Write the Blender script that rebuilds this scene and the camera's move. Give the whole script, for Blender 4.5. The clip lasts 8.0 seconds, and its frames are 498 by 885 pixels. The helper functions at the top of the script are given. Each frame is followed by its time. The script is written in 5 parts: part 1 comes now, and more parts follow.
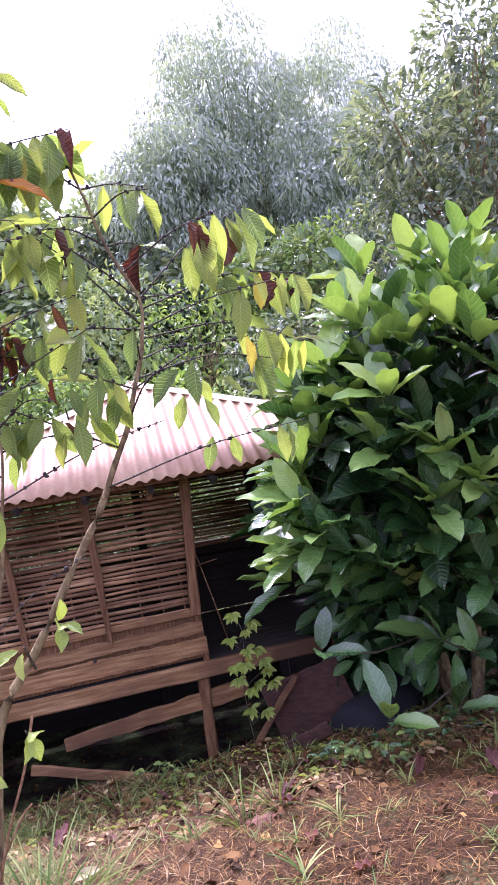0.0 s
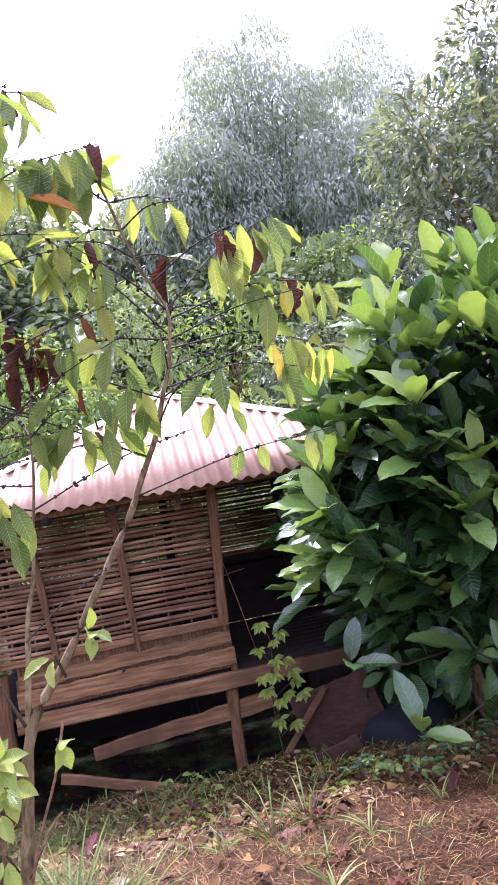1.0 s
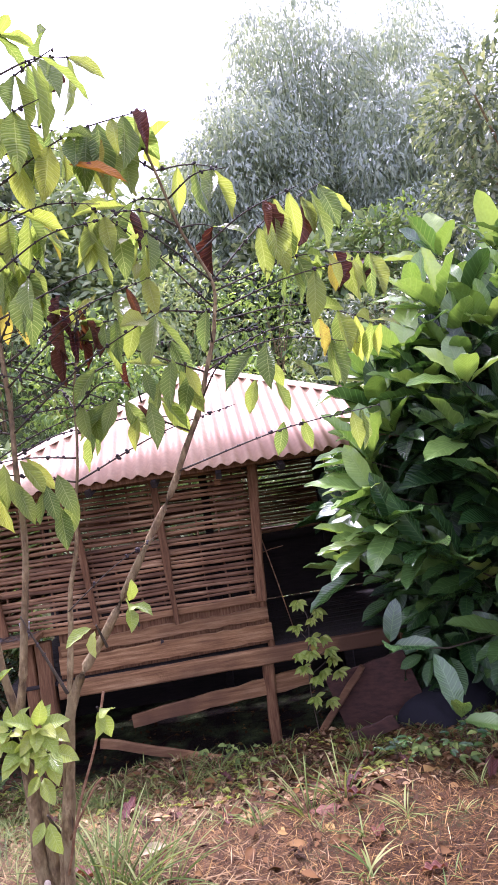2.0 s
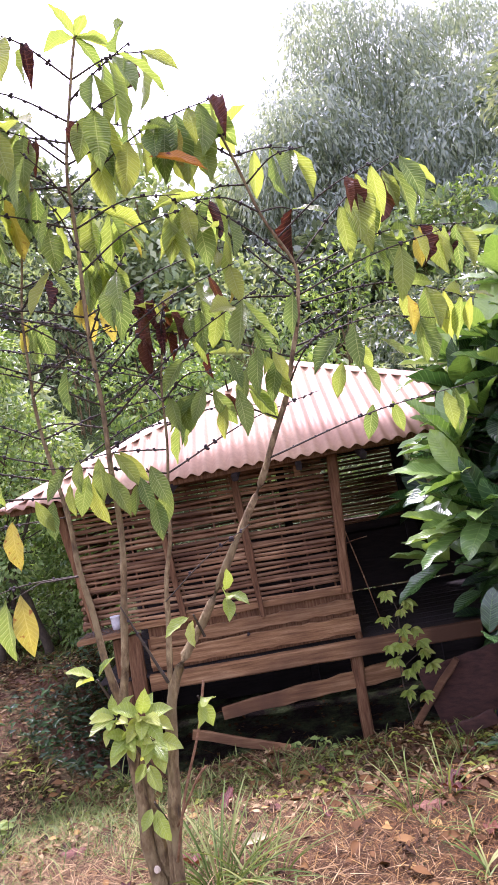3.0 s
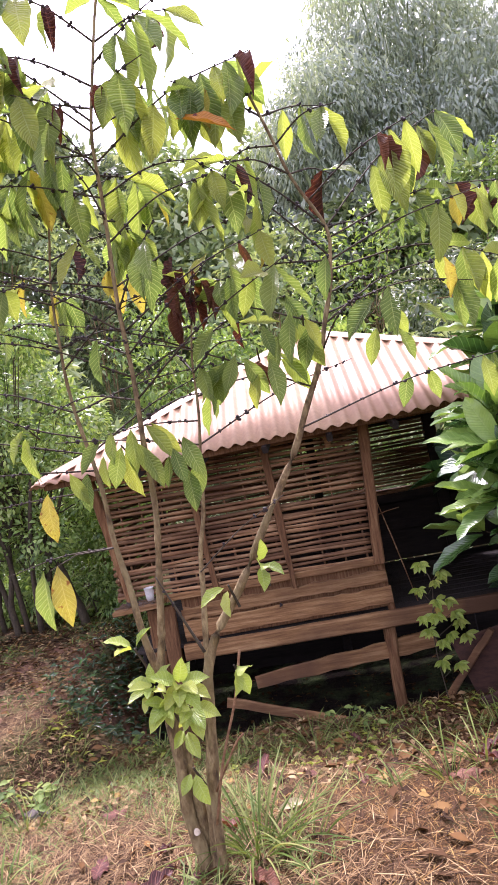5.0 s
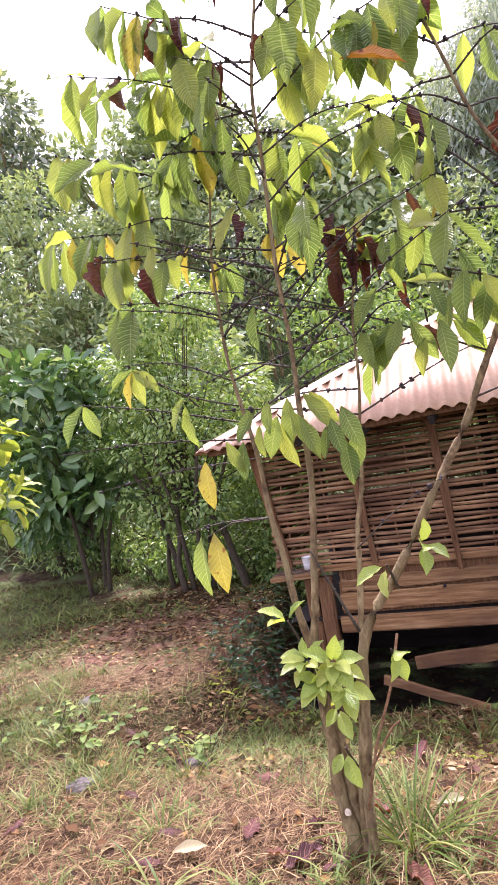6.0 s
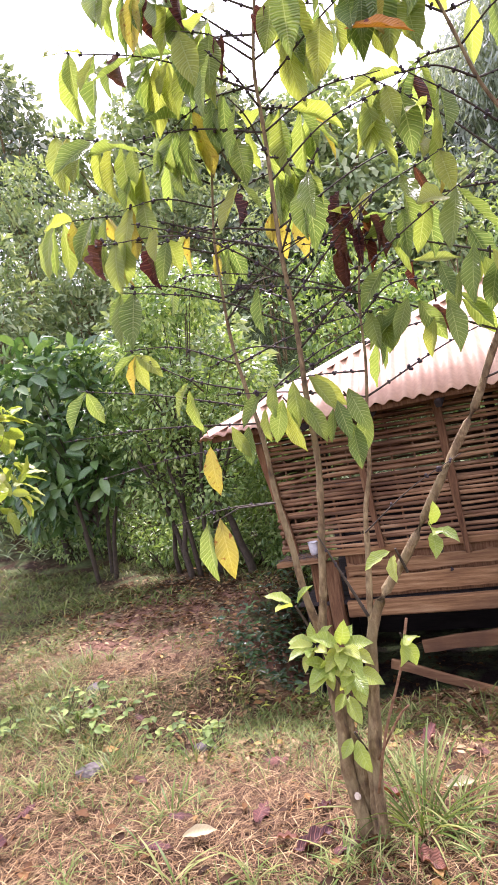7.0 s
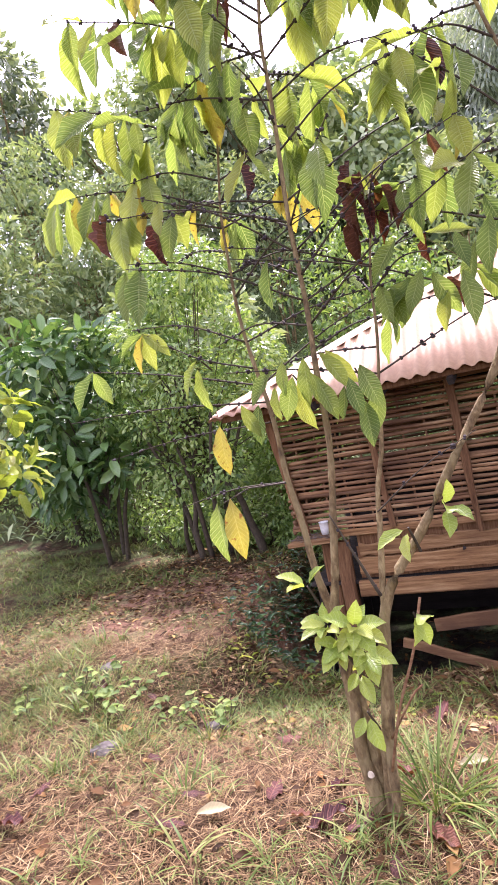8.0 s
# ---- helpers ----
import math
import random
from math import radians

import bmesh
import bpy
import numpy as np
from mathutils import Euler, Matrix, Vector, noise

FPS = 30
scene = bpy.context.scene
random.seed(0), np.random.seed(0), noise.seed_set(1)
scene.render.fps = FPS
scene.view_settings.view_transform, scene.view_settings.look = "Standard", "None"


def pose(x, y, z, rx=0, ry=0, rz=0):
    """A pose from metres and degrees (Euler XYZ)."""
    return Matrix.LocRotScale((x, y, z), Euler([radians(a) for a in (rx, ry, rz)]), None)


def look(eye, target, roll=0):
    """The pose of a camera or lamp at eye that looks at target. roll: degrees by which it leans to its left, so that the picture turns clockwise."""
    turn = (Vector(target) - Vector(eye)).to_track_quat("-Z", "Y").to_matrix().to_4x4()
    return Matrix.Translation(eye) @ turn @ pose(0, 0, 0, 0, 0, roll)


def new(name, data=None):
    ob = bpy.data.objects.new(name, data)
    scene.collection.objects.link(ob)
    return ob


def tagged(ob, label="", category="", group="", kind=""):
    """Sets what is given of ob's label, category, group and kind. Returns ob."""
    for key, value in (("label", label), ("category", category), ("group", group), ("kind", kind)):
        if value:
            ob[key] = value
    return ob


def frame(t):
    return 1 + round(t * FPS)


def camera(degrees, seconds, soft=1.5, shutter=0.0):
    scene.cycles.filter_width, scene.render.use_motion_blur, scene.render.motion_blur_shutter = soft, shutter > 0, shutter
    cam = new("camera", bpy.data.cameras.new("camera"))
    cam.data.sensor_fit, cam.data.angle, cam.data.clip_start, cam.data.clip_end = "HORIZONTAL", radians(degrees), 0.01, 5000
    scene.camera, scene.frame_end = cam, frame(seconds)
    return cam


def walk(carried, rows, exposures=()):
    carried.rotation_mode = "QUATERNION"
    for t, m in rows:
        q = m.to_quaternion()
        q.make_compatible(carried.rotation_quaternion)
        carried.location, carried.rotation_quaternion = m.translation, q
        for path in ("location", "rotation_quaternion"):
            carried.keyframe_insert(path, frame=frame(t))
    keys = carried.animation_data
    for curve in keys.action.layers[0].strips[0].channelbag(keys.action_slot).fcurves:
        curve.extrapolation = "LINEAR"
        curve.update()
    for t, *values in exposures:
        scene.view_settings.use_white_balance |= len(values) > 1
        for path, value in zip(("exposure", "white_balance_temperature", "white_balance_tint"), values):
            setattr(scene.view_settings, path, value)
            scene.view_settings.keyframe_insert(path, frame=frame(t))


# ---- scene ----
cam = camera(44.5, 8.0, soft=1.1)
PATH = [
    (0, (0.238, -5.06, 1.52), (0.643, -3.105, 1.634), -9.3),
    (0.5, (0.232, -5.058, 1.521), (0.615, -3.099, 1.646), -9.0),
    (1, (0.233, -5.056, 1.515), (0.559, -3.089, 1.675), -9.5),
    (1.5, (0.239, -5.052, 1.504), (0.564, -3.083, 1.639), -10.4),
    (2, (0.221, -5.01, 1.517), (0.41, -3.022, 1.622), -8.0),
    (2.2, (0.203, -4.994, 1.518), (0.292, -3.001, 1.656), -7.7),
    (3.3, (0.126, -4.957, 1.486), (0.071, -2.961, 1.59), -10.4),
    (3.5, (0.123, -4.953, 1.484), (0.069, -2.956, 1.573), -11.0),
    (4, (0.117, -4.956, 1.48), (0.076, -2.959, 1.582), -11.0),
    (5.5, (0.115, -4.891, 1.488), (-0.239, -2.924, 1.528), -9.9),
    (6, (0.113, -4.825, 1.49), (-0.554, -2.94, 1.538), -9.1),
    (6.5, (0.093, -4.797, 1.495), (-0.667, -2.947, 1.539), -8.4),
    (7, (0.096, -4.798, 1.484), (-0.591, -2.919, 1.49), -9.7),
    (7.5, (0.095, -4.79, 1.47), (-0.553, -2.898, 1.469), -11.5),
    (8, (0.083, -4.765, 1.477), (-0.643, -2.903, 1.427), -10.3),
]
EXPOSURES = [(0, 1.17, 5320, 47), (2.2, 1.18, 5480, 46), (4.2, 1.03, 5800, 39), (5.5, 1.16, 5880, 38), (8, 1.33, 5880, 38)]
walk(cam, [(t, look(eye, target, roll)) for t, eye, target, roll in PATH], EXPOSURES)

# ---- sky and sun ----
SUN_EL, SUN_AZ = 60.0, -16.0
world = bpy.data.worlds.new("sky")
scene.world = world
world.use_nodes = True
wn = world.node_tree
sky = wn.nodes.new("ShaderNodeTexSky")
sky.sky_type = "NISHITA"
sky.sun_disc = False
sky.sun_elevation, sky.sun_rotation = radians(SUN_EL), radians(SUN_AZ)
sky.air_density, sky.dust_density, sky.ozone_density = 1.0, 8.0, 1.0
haze = wn.nodes.new("ShaderNodeMix")
haze.data_type = "RGBA"
haze.inputs[0].default_value = 0.55
haze.inputs[7].default_value = (11.0, 11.2, 11.4, 1)
wn.links.new(sky.outputs[0], haze.inputs[6])
wn.links.new(haze.outputs[2], wn.nodes["Background"].inputs[0])
wn.nodes["Background"].inputs[1].default_value = 0.13
lamp = bpy.data.lights.new("sun", "SUN")
lamp.energy, lamp.angle, lamp.color = 4.2, radians(8), (1.0, 0.95, 0.87)
sun = new("sun", lamp)
az, el = radians(SUN_AZ), radians(SUN_EL)
sun.matrix_basis = look((0, 0, 0), (-math.sin(az) * math.cos(el), -math.cos(az) * math.cos(el), -math.sin(el)))


# ---- materials ----
def material(name):
    m = bpy.data.materials.new(name)
    m.use_nodes = True
    return m, m.node_tree, m.node_tree.nodes["Principled BSDF"]


def node(tree, kind, **values):
    n = tree.nodes.new(kind)
    for k, v in values.items():
        n.inputs[k.replace("_", " ")].default_value = v
    return n


def ramp(tree, source, stops):
    r = tree.nodes.new("ShaderNodeValToRGB")
    while len(r.color_ramp.elements) < len(stops):
        r.color_ramp.elements.new(0.5)
    for e, (p, c) in zip(r.color_ramp.elements, stops):
        e.position, e.color = p, (*c, 1)
    tree.links.new(source, r.inputs[0])
    return r.outputs[0]


def maths(tree, op, a, b=None):
    n = tree.nodes.new("ShaderNodeMath")
    n.operation = op
    for i, v in enumerate((a, b)):
        if v is None:
            continue
        if isinstance(v, (int, float)):
            n.inputs[i].default_value = v
        else:
            tree.links.new(v, n.inputs[i])
    return n.outputs[0]


def mixed(tree, fac, a, b, blend="MIX"):
    n = tree.nodes.new("ShaderNodeMix")
    n.data_type, n.blend_type = "RGBA", blend
    for i, v in ((0, fac), (6, a), (7, b)):
        if isinstance(v, (int, float)):
            n.inputs[i].default_value = v
        elif isinstance(v, tuple):
            n.inputs[i].default_value = (*v, 1)
        else:
            tree.links.new(v, n.inputs[i])
    return n.outputs[2]


def bumped(tree, bsdf, height, strength=0.3, distance=0.01):
    b = node(tree, "ShaderNodeBump", Strength=strength, Distance=distance)
    tree.links.new(height, b.inputs["Height"])
    tree.links.new(b.outputs[0], bsdf.inputs["Normal"])


def leaf_material(name, stops, rough=0.4, veins=9.0, vein_colour=(0.35, 0.42, 0.12), vein_mix=0.35, glow=0.35, per_object=True, spots=None, bump=0.5):
    """Leaf with a midrib and side veins from its UV, tone varied leaf by leaf; part of the light goes through."""
    m, t, b = material(name)
    if per_object:
        rnd = t.nodes.new("ShaderNodeObjectInfo").outputs["Random"]
    else:
        rnd = t.nodes.new("ShaderNodeNewGeometry").outputs["Random Per Island"]
    col = ramp(t, rnd, stops)
    place = t.nodes.new("ShaderNodeTexCoord")
    grain = node(t, "ShaderNodeTexNoise", Scale=22.0, Detail=3.0)
    t.links.new(place.outputs["Object"], grain.inputs["Vector"])
    col = mixed(t, 0.35, col, ramp(t, grain.outputs[0], [(0.3, (0.55, 0.6, 0.5)), (0.7, (1, 1, 1))]), "MULTIPLY")
    if veins:
        uv = t.nodes.new("ShaderNodeSeparateXYZ")
        t.links.new(place.outputs["UV"], uv.inputs[0])
        side = maths(t, "ABSOLUTE", maths(t, "SUBTRACT", uv.outputs[0], 0.5))
        wave = maths(t, "SINE", maths(t, "MULTIPLY", maths(t, "SUBTRACT", uv.outputs[1], maths(t, "MULTIPLY", side, 0.35)), veins * 6.283))
        lines = maths(t, "POWER", maths(t, "MAXIMUM", wave, 0.0), 8.0)
        rib = maths(t, "LESS_THAN", side, 0.022)
        lines = maths(t, "MAXIMUM", lines, rib)
        col = mixed(t, maths(t, "MULTIPLY", lines, vein_mix), col, vein_colour)
        bumped(t, b, maths(t, "ABSOLUTE", wave), bump, 0.004)
    if spots:
        blot = node(t, "ShaderNodeTexNoise", Scale=9.0, Detail=4.0)
        t.links.new(place.outputs["Object"], blot.inputs["Vector"])
        col = mixed(t, ramp(t, blot.outputs[0], [(0.60, (0, 0, 0)), (0.68, (1, 1, 1))]), col, spots)
    t.links.new(col, b.inputs["Base Color"])
    b.inputs["Roughness"].default_value = rough
    thin = t.nodes.new("ShaderNodeBsdfTranslucent")
    t.links.new(mixed(t, 1.0, col, (1.0, 1.0, 0.45), "MULTIPLY"), thin.inputs[0])
    mix = t.nodes.new("ShaderNodeMixShader")
    mix.inputs[0].default_value = glow
    t.links.new(b.outputs[0], mix.inputs[1])
    t.links.new(thin.outputs[0], mix.inputs[2])
    t.links.new(mix.outputs[0], t.nodes["Material Output"].inputs[0])
    return m


def rough_material(name, stops, scale=6.0, stretch=(1, 1, 1), rough=0.8, bump=0.4, detail=6.0, dirt=None, distance=0.01, fine=60.0, per_object=0.0):
    """Grainy surface: broad tone from one noise, stretched along the grain, fine relief from another."""
    m, t, b = material(name)
    place = t.nodes.new("ShaderNodeTexCoord")
    size = node(t, "ShaderNodeMapping")
    size.inputs["Scale"].default_value = stretch
    t.links.new(place.outputs["Object"], size.inputs[0])
    broad = node(t, "ShaderNodeTexNoise", Scale=scale, Detail=detail, Roughness=0.62)
    t.links.new(size.outputs[0], broad.inputs["Vector"])
    col = ramp(t, broad.outputs[0], stops)
    small = node(t, "ShaderNodeTexNoise", Scale=fine, Detail=4.0)
    t.links.new(size.outputs[0], small.inputs["Vector"])
    col = mixed(t, 0.5, col, ramp(t, small.outputs[0], [(0.3, (0.6, 0.6, 0.6)), (0.7, (1, 1, 1))]), "MULTIPLY")
    if dirt:
        stain = node(t, "ShaderNodeTexNoise", Scale=scale * 0.35, Detail=5.0)
        t.links.new(place.outputs["Object"], stain.inputs["Vector"])
        col = mixed(t, ramp(t, stain.outputs[0], [(0.45, (0, 0, 0)), (0.65, (1, 1, 1))]), col, dirt)
    if per_object:
        info = t.nodes.new("ShaderNodeObjectInfo")
        col = mixed(t, per_object, col, ramp(t, info.outputs["Random"], [(0, (0.35, 0.3, 0.28)), (0.5, (0.9, 0.85, 0.8)), (1, (1.3, 1.2, 1.05))]), "MULTIPLY")
    t.links.new(col, b.inputs["Base Color"])
    b.inputs["Roughness"].default_value = rough
    bumped(t, b, maths(t, "ADD", broad.outputs[0], small.outputs[0]), bump, distance)
    return m


BUSH_LEAF = leaf_material("glossy_green_leaf", [(0, (0.0217, 0.064, 0.0186)), (0.4, (0.0496, 0.122, 0.031)), (0.75, (0.093, 0.186, 0.0434)), (1, (0.155, 0.262, 0.0589))], 0.25, 9.0, (0.16, 0.30, 0.09), 0.35, 0.2, bump=0.3)
PALE_LEAF = leaf_material("pale_dead_leaf", [(0, (0.34, 0.27, 0.15)), (1, (0.48, 0.41, 0.22))], 0.6, 9.0, (0.6, 0.5, 0.3), 0.4, 0.2)
# Paler variant of the bush leaf.
BUSH_PALE = leaf_material("pale_glossy_leaf", [(0, (0.11, 0.22, 0.05)), (0.4, (0.20, 0.34, 0.075)), (0.8, (0.30, 0.45, 0.10)), (1, (0.42, 0.55, 0.14))], 0.28, 9.0, (0.36, 0.50, 0.16), 0.35, 0.3, bump=0.3)
COFFEE_LEAF = leaf_material("coffee_leaf", [(0, (0.17, 0.27, 0.09)), (0.35, (0.27, 0.38, 0.11)), (0.7, (0.37, 0.47, 0.12)), (1, (0.50, 0.55, 0.13))], 0.32, 12.0, (0.62, 0.70, 0.36), 0.5, 0.54, bump=1.0)
YELLOW_LEAF = leaf_material("yellow_leaf", [(0, (0.46, 0.396, 0.07)), (1, (0.607, 0.497, 0.1))], 0.45, 12.0, (0.70, 0.62, 0.24), 0.4, 0.45, spots=(0.30, 0.13, 0.03))
RED_LEAF = leaf_material("withered_red_leaf", [(0, (0.0562, 0.0136, 0.012)), (0.6, (0.112, 0.028, 0.02)), (1, (0.18, 0.072, 0.036))], 0.6, 9.0, (0.4, 0.16, 0.10), 0.4, 0.25)
ORANGE_LEAF = leaf_material("orange_leaf", [(0, (0.55, 0.22, 0.02)), (1, (0.55, 0.22, 0.02))], 0.5, 9.0, (0.5, 0.2, 0.05), 0.3, 0.35, spots=(0.16, 0.03, 0.02))
SHOOT_LEAF = leaf_material("young_leaf", [(0, (0.285, 0.407, 0.06)), (0.6, (0.418, 0.524, 0.096)), (1, (0.551, 0.601, 0.138))], 0.35, 8.0, (0.55, 0.62, 0.3), 0.4, 0.4)
WEED_LEAF = leaf_material("weed_leaf", [(0, (0.08, 0.14, 0.03)), (0.6, (0.18, 0.27, 0.05)), (1, (0.36, 0.45, 0.11))], 0.6, 6.0, (0.3, 0.4, 0.15), 0.25, 0.3)
# Darker copy of the bush leaf: shade within the bush is in its colour.
BUSH_REST = leaf_material("shaded_bush_leaves", [(0, (0.0096, 0.0336, 0.0104)), (0.6, (0.0208, 0.068, 0.016)), (1, (0.056, 0.136, 0.024))], 0.3, 8.0, (0.2, 0.33, 0.1), 0.25, 0.2, per_object=False)
SHRUB_GLOSS = leaf_material("glossy_shrub_leaves", [(0, (0.045, 0.116, 0.0338)), (0.6, (0.108, 0.221, 0.0638)), (1, (0.243, 0.389, 0.128))], 0.24, 8.0, (0.3, 0.4, 0.2), 0.2, 0.22, per_object=False)
# Pale grey-green, with the haze before the far bamboo painted into the colour.
HAZY_BAMBOO_LEAF = leaf_material("hazy_bamboo_leaf", [(0, (0.29, 0.36, 0.31)), (0.5, (0.42, 0.49, 0.42)), (1, (0.56, 0.62, 0.53))], 0.45, 0, glow=0.38, per_object=False)
# Tree leaf colour greyed and raised to include the mist over it.
BROAD_LEAF = leaf_material("hazy_tree_leaf", [(0, (0.11, 0.15, 0.10)), (0.55, (0.23, 0.29, 0.20)), (0.9, (0.40, 0.45, 0.33)), (1, (0.54, 0.57, 0.42))], 0.24, 0, glow=0.33, per_object=False)
SHRUB_LEAF = leaf_material("shrub_leaf", [(0, (0.10, 0.18, 0.05)), (0.45, (0.24, 0.37, 0.10)), (0.85, (0.40, 0.54, 0.17)), (1, (0.52, 0.62, 0.25))], 0.34, 0, glow=0.35, per_object=False)
LIME_LEAF = leaf_material("lime_leaf", [(0, (0.26, 0.36, 0.05)), (0.6, (0.40, 0.48, 0.07)), (1, (0.52, 0.55, 0.10))], 0.35, 8.0, (0.6, 0.62, 0.25), 0.3, 0.45, per_object=False)
# Hillside green made pale: distant haze is mixed into the leaf colour.
HILL_LEAF = leaf_material("hazy_hillside_leaf", [(0, (0.21, 0.30, 0.15)), (0.5, (0.34, 0.43, 0.22)), (1, (0.49, 0.55, 0.30))], 0.6, 0, glow=0.3, per_object=False)
GRASS = leaf_material("green_grass", [(0, (0.065, 0.115, 0.022)), (0.5, (0.145, 0.20, 0.045)), (1, (0.30, 0.32, 0.11))], 0.5, 0, glow=0.3, per_object=False)
STRAW = leaf_material("dry_grass", [(0, (0.057, 0.0279, 0.0139)), (0.4, (0.162, 0.0931, 0.0427)), (0.8, (0.332, 0.219, 0.107)), (1, (0.532, 0.391, 0.204))], 0.7, 0, glow=0.15, per_object=False)
RUSSET = leaf_material("russet_litter", [(0, (0.0286, 0.0135, 0.0048)), (0.5, (0.0806, 0.037, 0.012)), (0.85, (0.169, 0.084, 0.0264)), (1, (0.39, 0.247, 0.08))], 0.75, 0, glow=0.1, per_object=False)
CULM = rough_material("green_culm", [(0.3, (0.12, 0.17, 0.07)), (0.7, (0.24, 0.29, 0.13))], 4.0, (1, 1, 1), 0.5, 0.1)
BARK = rough_material("coffee_bark", [(0.32, (0.0782, 0.048, 0.0213)), (0.5, (0.202, 0.135, 0.0561)), (0.66, (0.405, 0.31, 0.145))], 34.0, (1, 1, 0.4), 0.85, 1.0, dirt=(0.248, 0.19, 0.085), fine=120.0)
TWIG = rough_material("twig_bark", [(0.3, (0.033, 0.0248, 0.015)), (0.7, (0.088, 0.066, 0.035))], 30.0, (1, 1, 1), 0.8, 0.4)
# Near-black wood: the shade inside and under the hut is in its colour.
SHADE_WOOD = rough_material("shade_darkened_wood", [(0.3, (0.012, 0.009, 0.008)), (0.7, (0.04, 0.028, 0.022))], 6.0, (1, 6, 6), 0.85, 0.4)
# Red wood in a darkened tone that holds the shade under the bush.
SHADED_BOARD = rough_material("shaded_red_wood", [(0.3, (0.033, 0.0135, 0.00825)), (0.7, (0.0935, 0.0378, 0.0225))], 6.0, (1, 6, 6), 0.85, 0.4)
PLANKCUT = rough_material("fresh_cut_wood", [(0.3, (0.55, 0.45, 0.32)), (0.7, (0.7, 0.6, 0.45))], 40.0, (1, 1, 1), 0.7, 0.2)
BERRY = rough_material("dried_berry", [(0.3, (0.018, 0.014, 0.014)), (0.7, (0.05, 0.03, 0.03))], 60.0, (1, 1, 1), 0.7, 0.4)
PLANK = rough_material("weathered_plank", [(0.28, (0.13, 0.0651, 0.0288)), (0.5, (0.31, 0.172, 0.0756)), (0.72, (0.48, 0.307, 0.151))], 3.2, (0.9, 6, 14), 0.8, 0.5, dirt=(0.12, 0.0651, 0.036), fine=40.0, per_object=0.35)
POST = rough_material("post_wood", [(0.28, (0.095, 0.0441, 0.0216)), (0.5, (0.209, 0.108, 0.0504)), (0.72, (0.314, 0.186, 0.09))], 6.0, (10, 10, 0.9), 0.8, 0.5, fine=40.0, per_object=0.3)
SLAT = rough_material("split_bamboo", [(0.28, (0.137, 0.0699, 0.037)), (0.5, (0.333, 0.193, 0.0999)), (0.72, (0.568, 0.396, 0.222))], 4.0, (0.8, 8, 10), 0.6, 0.35, dirt=(0.098, 0.046, 0.0259), fine=50.0, per_object=0.6)
ROOF = rough_material("red_painted_iron", [(0.3, (0.5, 0.301, 0.174)), (0.5, (0.57, 0.372, 0.22)), (0.7, (0.63, 0.438, 0.267))], 1.6, (1, 1, 1), 0.5, 0.05, dirt=(0.38, 0.204, 0.14), fine=30.0, distance=0.002)
SOIL = rough_material("litter_soil", [(0.3, (0.0144, 0.00815, 0.0039)), (0.5, (0.0336, 0.0187, 0.0084)), (0.7, (0.072, 0.044, 0.0192))], 2.2, (1, 1, 1), 0.95, 0.9, 9.0, dirt=(0.08, 0.0489, 0.021), distance=0.03, fine=45.0)

for dry in (STRAW, RUSSET, SOIL, GRASS, PLANK, SLAT, POST):
    dry.node_tree.nodes["Principled BSDF"].inputs["Specular IOR Level"].default_value = 0.18
SHRUB_GLOSS.node_tree.nodes["Principled BSDF"].inputs["Specular IOR Level"].default_value = 0.7
for waxy in (BUSH_LEAF, BUSH_PALE):
    waxy.node_tree.nodes["Principled BSDF"].inputs["Specular IOR Level"].default_value = 0.95


def add_ground_patch(m, centre, size, colour):
    """Colours one place with a frayed rim: trodden red earth, hill green, painted hut shade."""
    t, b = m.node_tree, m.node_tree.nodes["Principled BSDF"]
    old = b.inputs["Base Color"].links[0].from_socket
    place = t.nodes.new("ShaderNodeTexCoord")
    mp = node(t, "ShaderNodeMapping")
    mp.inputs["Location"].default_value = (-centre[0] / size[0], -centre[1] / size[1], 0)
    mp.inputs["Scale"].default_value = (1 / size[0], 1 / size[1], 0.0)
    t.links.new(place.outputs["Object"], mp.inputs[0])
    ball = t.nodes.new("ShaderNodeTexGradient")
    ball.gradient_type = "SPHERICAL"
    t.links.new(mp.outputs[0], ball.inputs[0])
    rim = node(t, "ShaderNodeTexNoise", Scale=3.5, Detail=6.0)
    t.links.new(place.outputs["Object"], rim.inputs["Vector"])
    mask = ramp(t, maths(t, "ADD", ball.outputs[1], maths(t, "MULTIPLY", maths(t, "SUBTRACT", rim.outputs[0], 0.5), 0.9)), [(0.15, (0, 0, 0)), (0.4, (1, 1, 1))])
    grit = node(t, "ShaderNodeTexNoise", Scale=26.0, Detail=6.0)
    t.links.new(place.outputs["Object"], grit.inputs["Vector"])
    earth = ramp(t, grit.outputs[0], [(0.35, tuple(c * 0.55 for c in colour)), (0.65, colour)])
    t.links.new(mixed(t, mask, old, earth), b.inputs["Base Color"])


add_ground_patch(SOIL, (-2.7, 0.2), (2.0, 1.5), (0.27, 0.145, 0.095))
# Shade under the hut, painted into the soil colour as a dark patch.
add_ground_patch(SOIL, (0.5, 0.9), (3.2, 1.9), (0.03, 0.02, 0.015))
add_ground_patch(SOIL, (0.0, 38.0), (90.0, 46.0), (0.14, 0.19, 0.07))
add_ground_patch(SOIL, (-30.0, 10.0), (30.0, 18.0), (0.14, 0.19, 0.07))
WHITE = rough_material("white_plastic", [(0.3, (0.72, 0.72, 0.70)), (0.7, (0.82, 0.82, 0.80))], 20.0, (1, 1, 1), 0.4, 0.05)
DARKP = rough_material("dark_plastic", [(0.3, (0.006, 0.006, 0.009)), (0.7, (0.012, 0.011, 0.017))], 8.0, (1, 1, 1), 0.9, 0.2)
